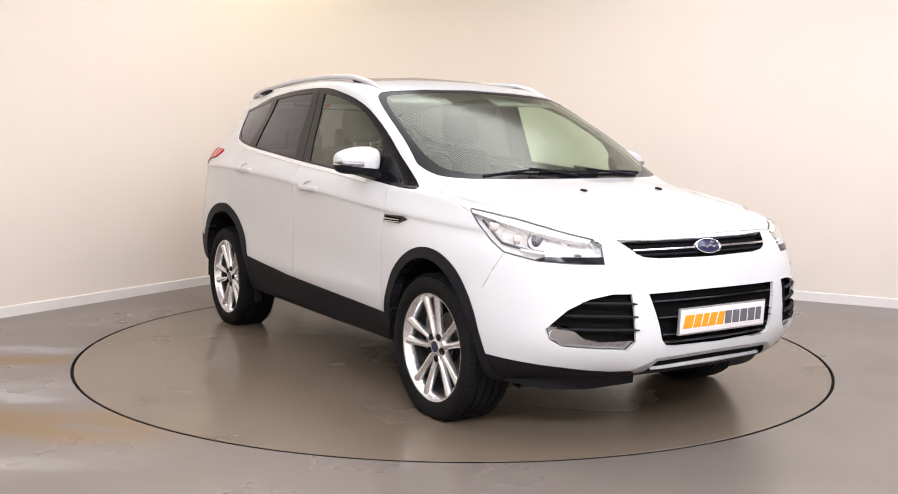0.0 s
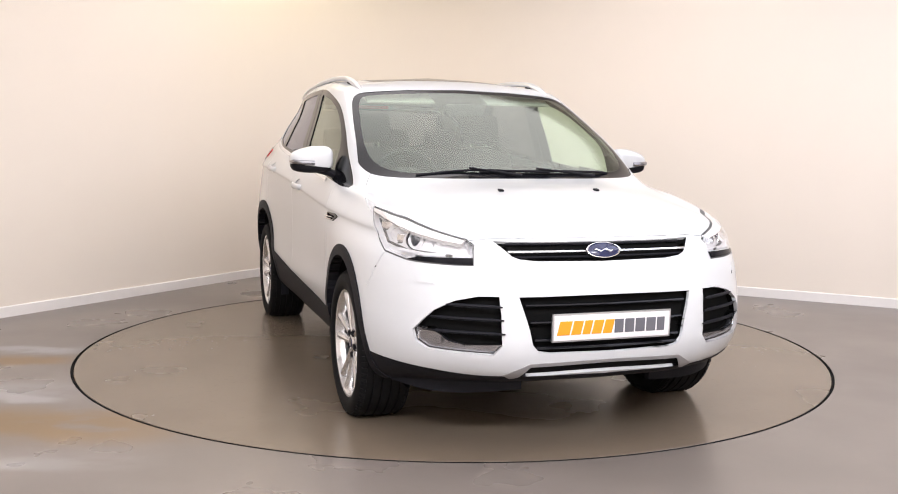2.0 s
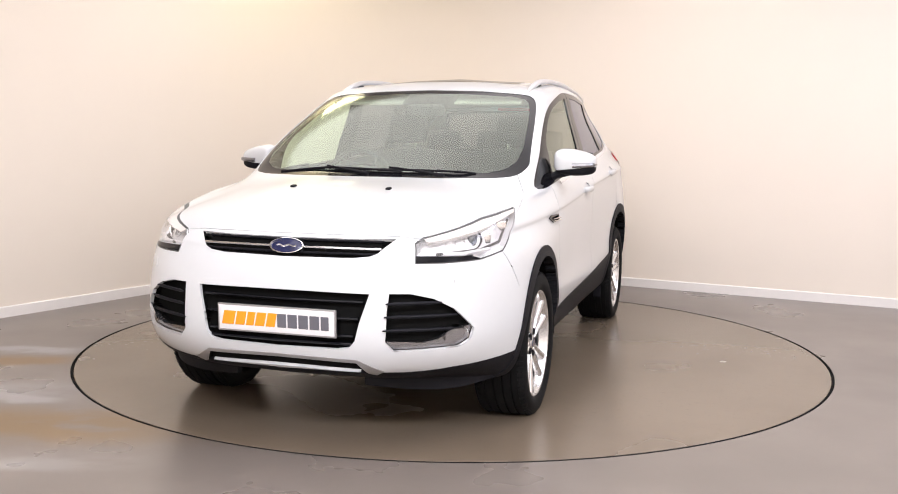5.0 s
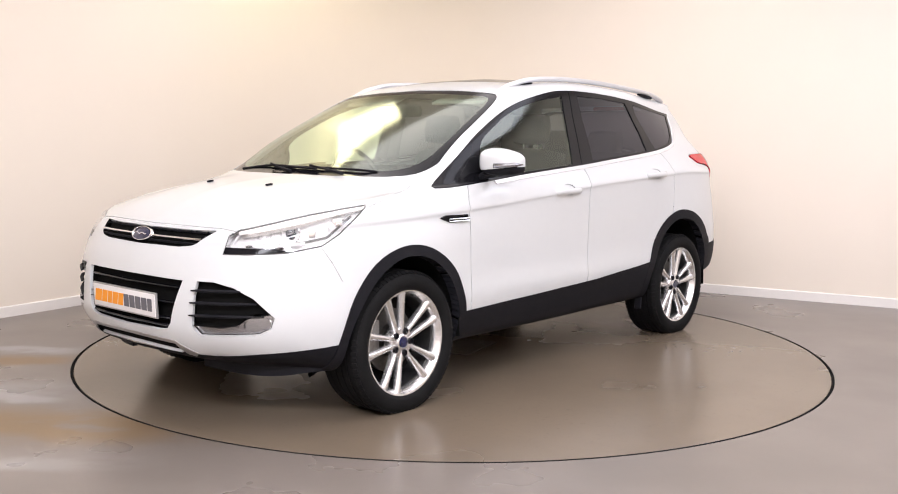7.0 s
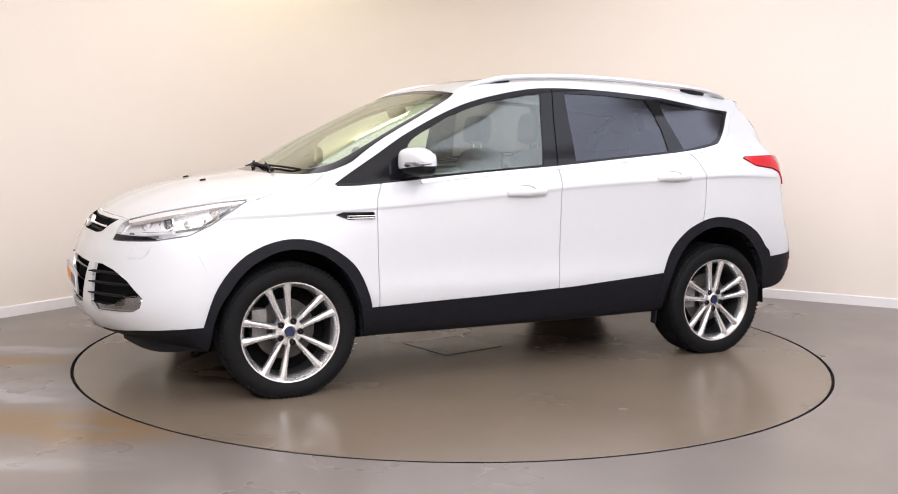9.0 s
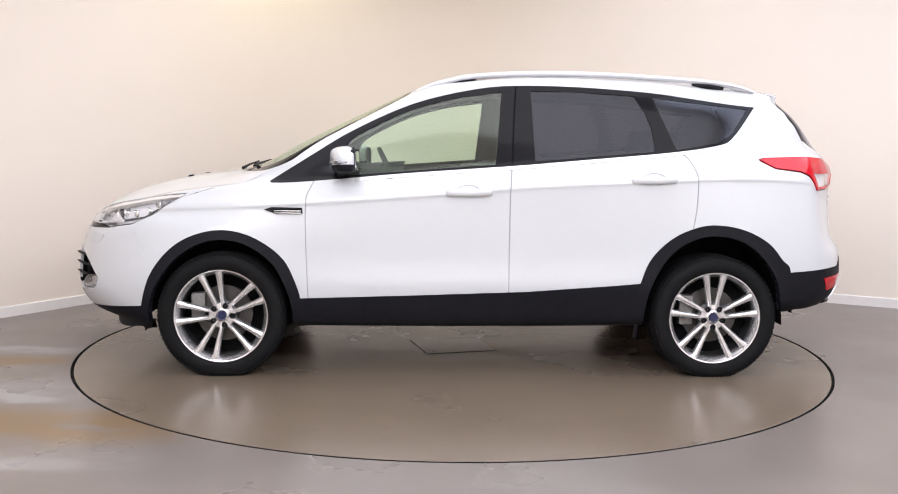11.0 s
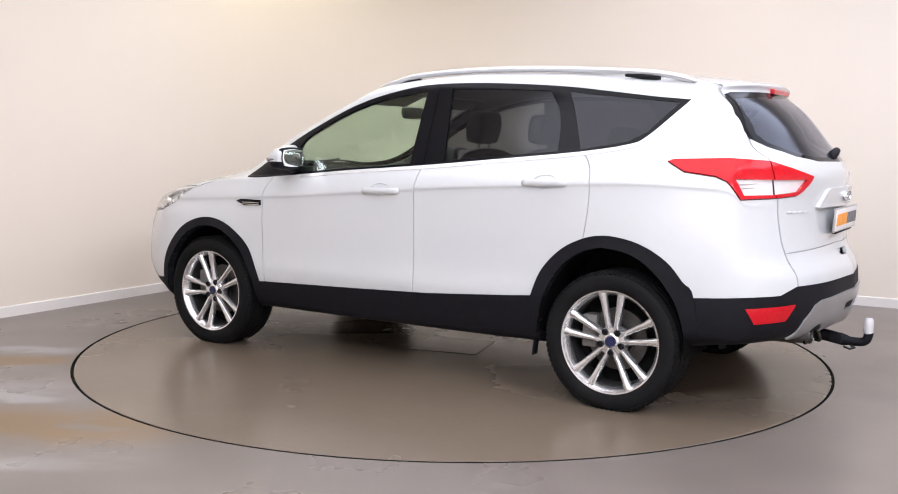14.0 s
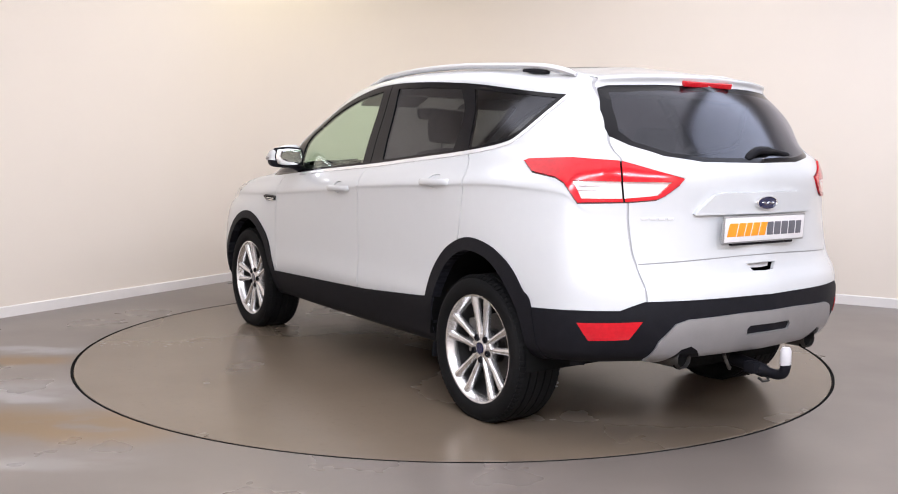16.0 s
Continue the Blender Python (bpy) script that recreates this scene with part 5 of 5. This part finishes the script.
part("wheel_boss", bm, TRIM, sw)
bm = bmesh.new()
shaped(bm, (0.04, 0.24, 0.075), pose(0.42, 0, 1.455, 0, 12))
part("rear_view_mirror", bm, TRIM, CAR, angle=80)
for y in (0.36, -0.36):
    bm = bmesh.new()
    box(bm, (0.16, 0.40, 0.014), pose(0.30, y, 1.525, 0, 22), 0.006, 2)
    part("sun_visor", bm, HEADLINER, CAR)
bm = bmesh.new()
box(bm, (0.55, 1.10, 0.02), pose(-1.45, 0, 1.10), 0.006, 1)
part("load_cover", bm, TRIM, CAR)

# ---- the turntable and the room ----
DISC_R = 2.248


def floor_mat(name, colour, stains, gloss):
    m = mat(name, colour, gloss, spec=0.6)
    nt = m.node_tree
    b = nt.nodes["Principled BSDF"]
    tc = nt.nodes.new("ShaderNodeTexCoord")

    def noise_node(scale, detail, stretch=(1, 1, 1), rot=0.0):
        mp = nt.nodes.new("ShaderNodeMapping")
        mp.inputs["Scale"].default_value = stretch
        mp.inputs["Rotation"].default_value = (0, 0, rot)
        nt.links.new(tc.outputs["Object"], mp.inputs["Vector"])
        n = nt.nodes.new("ShaderNodeTexNoise")
        n.inputs["Scale"].default_value = scale
        n.inputs["Detail"].default_value = detail
        nt.links.new(mp.outputs[0], n.inputs["Vector"])
        return n

    def mix(fac, a, c2):
        x = nt.nodes.new("ShaderNodeMix")
        x.data_type = "RGBA"
        nt.links.new(fac, x.inputs[0])
        if isinstance(a, tuple):
            x.inputs[6].default_value = (*a, 1)
        else:
            nt.links.new(a, x.inputs[6])
        x.inputs[7].default_value = (*c2, 1)
        return x.outputs[2]

    def ramp(src, lo, hi):
        r = nt.nodes.new("ShaderNodeMapRange")
        r.interpolation_type = "SMOOTHSTEP"
        r.inputs["From Min"].default_value, r.inputs["From Max"].default_value = lo, hi
        nt.links.new(src, r.inputs["Value"])
        return r.outputs[0]

    n1, n2, n3 = noise_node(1.1, 4), noise_node(28, 6), noise_node(300, 2)
    col = mix(ramp(n1.outputs[0], 0.35, 0.7), colour, tuple(c * 0.86 for c in colour))
    col = mix(ramp(n2.outputs[0], 0.55, 0.8), col, tuple(c * 0.90 for c in colour))
    if stains:
        # brown tyre-worn bands and pale scuffs across the screed on the west side
        sep = nt.nodes.new("ShaderNodeSeparateXYZ")
        nt.links.new(tc.outputs["Object"], sep.inputs[0])
        wob = noise_node(1.8, 6, (0.8, 1.3, 1))
        tear = noise_node(3.6, 9, (0.9, 1.7, 1))

        def math_node(op, a, c):
            n = nt.nodes.new("ShaderNodeMath")
            n.operation = op
            for i, q in enumerate((a, c)):
                if isinstance(q, (int, float)):
                    n.inputs[i].default_value = q
                else:
                    nt.links.new(q, n.inputs[i])
            return n.outputs[0]

        wave = math_node("MULTIPLY_ADD", wob.outputs[0], 0.5)
        wave.node.inputs[2].default_value = -0.25
        yy = math_node("ADD", sep.outputs[1], wave)
        for y0, w, x0, x1, c2, k in ((-0.56, 0.20, -2.05, -2.35, (0.185, 0.106, 0.038), 1.0), (-1.80, 0.36, -0.75, -1.75, (0.185, 0.112, 0.044), 0.95), (-0.28, 0.12, -2.1, -2.4, (0.36, 0.36, 0.39), 0.6),
                                     (-1.20, 0.30, -1.7, -2.0, (0.27, 0.255, 0.26), 0.6), (-2.32, 0.16, -1.0, -1.9, (0.36, 0.345, 0.34), 0.5), (-1.38, 0.10, -1.85, -2.0, (0.40, 0.39, 0.40), 0.5)):
            near = ramp(math_node("ABSOLUTE", math_node("SUBTRACT", yy, y0), 0.0), w, w * 0.25)
            torn = ramp(tear.outputs[0], 0.28, 0.52)
            fac = math_node("MULTIPLY", math_node("MULTIPLY", near, ramp(sep.outputs[0], x0, x1)), math_node("MULTIPLY", torn, k))
            col = mix(fac, col, c2)
    nt.links.new(col, b.inputs["Base Color"])
    rr = nt.nodes.new("ShaderNodeMapRange")
    rr.inputs["To Min"].default_value, rr.inputs["To Max"].default_value = gloss - 0.06, gloss + 0.10
    nt.links.new(n1.outputs[0], rr.inputs["Value"])
    nt.links.new(rr.outputs[0], b.inputs["Roughness"])
    bp = nt.nodes.new("ShaderNodeBump")
    bp.inputs["Strength"].default_value = 0.015
    bp.inputs["Distance"].default_value = 0.002
    nt.links.new(n2.outputs[0], bp.inputs["Height"])
    nt.links.new(bp.outputs[0], b.inputs["Normal"])
    return m


FLOOR = floor_mat("painted_screed", (0.180, 0.154, 0.137), True, 0.27)
DISC = floor_mat("turntable_paint", (0.174, 0.136, 0.100), False, 0.24)
WALL = mat("wall_paint", (0.782, 0.710, 0.628), 0.85, grain=0.012, scale=3.0, bump=0.03)
CEILING = mat("ceiling_paint", (0.78, 0.77, 0.74), 0.9, grain=0.02, scale=4.0)
SKIRT = mat("skirting_paint", (0.80, 0.77, 0.75), 0.45, grain=0.02, scale=20)

bm = bmesh.new()
lathe(bm, [(0.001, 0.0), (DISC_R - 0.020, 0.0), (DISC_R - 0.016, -0.003), (DISC_R - 0.016, -0.06)], 200, "z")
TABLE = part("turntable", bm, DISC)
tagged(TABLE, "grey-brown painted round turntable flush with the floor", "turntable")
# an inspection plate let into the turntable under the car
CHECKER = mat("checker_plate", (0.185, 0.155, 0.126), 0.24, metal=0.0, grain=0.12, scale=50, bump=0.5)
for x, y, sx, sy, rot in ((0.0, 0.0, 0.44, 0.42, 14),):
    bm = bmesh.new()
    box(bm, (sx + 0.006, sy + 0.006, 0.002), pose(x, y, 0.0006, 0, 0, rot))
    hp = part("hatch_gap", bm, VOID, TABLE)
    bm = bmesh.new()
    box(bm, (sx, sy, 0.004), pose(x, y, 0.0012, 0, 0, rot), 0.0012, 1)
    for sx2 in (-0.35, 0.35):
        cyl(bm, 0.010, 0.009, 0.003, pose(x, y, 0.004, 0, 0, rot) @ pose(sx2 * sx, 0.32 * sy, 0), 10)
    part("hatch_plate", bm, CHECKER, TABLE)

# the floor, with the round pit for the turntable
ring_v, fl_f = [], []
N = 200
for k in range(N):
    a = 2 * math.pi * k / N
    ring_v.append((DISC_R * math.cos(a), DISC_R * math.sin(a), -0.06))
for k in range(N):
    a = 2 * math.pi * k / N
    ring_v.append((DISC_R * math.cos(a), DISC_R * math.sin(a), 0))
for k in range(N):
    a = 2 * math.pi * k / N
    ring_v.append((22 * math.cos(a), 22 * math.sin(a), 0))
for k in range(N):
    j = (k + 1) % N
    fl_f += [[k, j, N + j, N + k], [N + k, N + j, 2 * N + j, 2 * N + k]]
tagged(mesh_of("floor", ring_v, fl_f, FLOOR, smooth=False), "grey-brown glossy painted floor with worn streaks", "floor", kind="structure")
# a black ring fills the gap at floor level, its darkness put into colour
bm = bmesh.new()
lathe(bm, [(DISC_R - 0.0015, -0.010), (DISC_R - 0.002, 0.001), (DISC_R - 0.0125, 0.001), (DISC_R - 0.013, -0.05)], 200, "z")
tagged(part("turntable_gap_ring", bm, VOID), "black ring put in for the dark gap round the turntable", "seal", kind="structure")
bm = bmesh.new()
cyl(bm, DISC_R + 0.05, DISC_R + 0.05, 0.02, pose(0, 0, -0.075), 64)
tagged(part("pit_floor", bm, VOID), "dark pit under the turntable", "pit", kind="structure")


def wall_path(r=1.55, L=ROOM, n=20):
    """The two walls and their rounded corner, as seen from above."""
    c = at_room(r, r)
    pts = [at_room(0, L)]
    for k in range(n + 1):
        a = math.pi / 2 * k / n
        pts.append(c - E1 * r * math.cos(a) - E2 * r * math.sin(a))
    pts.append(at_room(L, 0))
    return pts


def sweep(path, profile):
    """Runs an upright profile (inward, height) along a path on the floor."""
    verts, faces = [], []
    n, k = len(path), len(profile)
    for i, p in enumerate(path):
        d = (path[min(i + 1, n - 1)] - path[max(i - 1, 0)]).normalized()
        inn = Vector((d.y, -d.x, 0))
        for u, z in profile:
            verts.append(p + inn * u + Vector((0, 0, z)))
    for i in range(n - 1):
        for j in range(k - 1):
            faces.append([i * k + j, (i + 1) * k + j, (i + 1) * k + j + 1, i * k + j + 1])
    return verts, faces


path = wall_path()
v, f = sweep(path, [(-0.12, 0), (-0.12, CEIL), (0, CEIL), (0, 0)])
tagged(mesh_of("wall_north", v, f, WALL, smooth=False), "plain cream-white wall added behind the camera, unseen, to bounce light with a rounded corner", "wall", kind="structure")
for p in bpy.data.objects["wall_north"].data.polygons:
    p.use_smooth = abs(p.normal.z) < 0.5
v, f = sweep(path, [(0.0, 0.078), (0.010, 0.078), (0.016, 0.072), (0.016, 0.0)])
tagged(mesh_of("baseboard", v, f, SKIRT, smooth=False), "white painted skirting board along the wall", "skirting", kind="structure")
# two unseen walls added behind the camera to close the room and bounce light
bk = [at_room(ROOM, 0), at_room(ROOM, ROOM), at_room(0, ROOM)]
v, f = sweep(bk, [(-0.12, 0), (-0.12, CEIL), (0, CEIL), (0, 0)])
tagged(mesh_of("unseen_wall_south", v, f, WALL, smooth=False), "plain cream-white wall added behind the camera, unseen, to bounce light", "wall", kind="structure")
bm = bmesh.new()
mid = at_room(ROOM / 2, ROOM / 2, CEIL + 0.05)
box(bm, (ROOM + 0.5, ROOM + 0.5, 0.1), Matrix.Translation(mid) @ Matrix.Rotation(math.atan2(E1.y, E1.x), 4, "Z"))
tagged(part("ceiling", bm, CEILING), "plain pale studio ceiling", "ceiling", kind="structure")


def unseen_softbox(x, y, sx, sy, watts, colour, rot=0.0):
    """A flat softbox added under the ceiling, out of view; its lamp shines down."""
    bm = bmesh.new()
    box(bm, (sx + 0.08, sy + 0.08, 0.09), pose(x, y, CEIL - 0.046, 0, 0, rot), 0.01, 2)
    ob = part("unseen_softbox", bm, mat("light_housing", (0.6, 0.6, 0.6), 0.5))
    tagged(ob, "flat white softbox added under the ceiling, out of view", "ceiling light", "studio lights")
    a = area_lamp("unseen_lamp", (x, y, CEIL - 0.10), (x, y, 0), sx, sy, watts, colour)
    a.matrix_world = a.matrix_world @ pose(0, 0, 0, 0, 0, rot)


# a broad panel added for even light from above
unseen_softbox(0.10, -1.2, 5.0, 6.4, 208, (0.98, 0.955, 0.98))
# two cool panels added behind the camera to fill the car's flanks
unseen_softbox(-1.2, -6.2, 2.6, 1.0, 290, (0.90, 0.92, 1.0))
unseen_softbox(2.4, -6.2, 2.6, 1.0, 290, (0.90, 0.92, 1.0))
# a cool panel added for the bluish reflections in the glass
unseen_softbox(3.9, -1.5, 2.2, 4.2, 112, (0.82, 0.86, 1.0))
# a small warm lamp, out of view, for the yellow glow on the wall
unseen_softbox(-1.55, 2.75, 0.7, 0.5, 10, (1.0, 0.92, 0.62))


# ---- what moves ----
TURN = [(0.0, -56.71), (0.5, -58.01), (1.0, -60.99), (1.5, -65.5), (2.0, -71.2), (2.5, -77.14), (3.0, -83.18), (4.0, -95.18), (5.0, -107.08), (6.0, -118.9), (7.0, -130.65), (8.0, -142.35),
        (9.0, -154.01), (10.0, -165.65), (11.0, -177.28), (12.0, -188.92), (13.0, -200.57), (14.0, -212.27), (15.0, -224.01), (16.0, -235.81)]
OFF = (-0.0584, -0.0718)    # the car stands a little off the turntable's middle


def motions():
    rows, turns = [], []
    for t, a in TURN:
        c, s = math.cos(radians(a)), math.sin(radians(a))
        rows.append((t, pose(OFF[0] * c - OFF[1] * s, OFF[0] * s + OFF[1] * c, 0.001, 0, 0, a)))
        turns.append((t, pose(0, 0, 0, 0, 0, a)))
    walk(CAR, rows)
    walk(TABLE, turns)


motions()
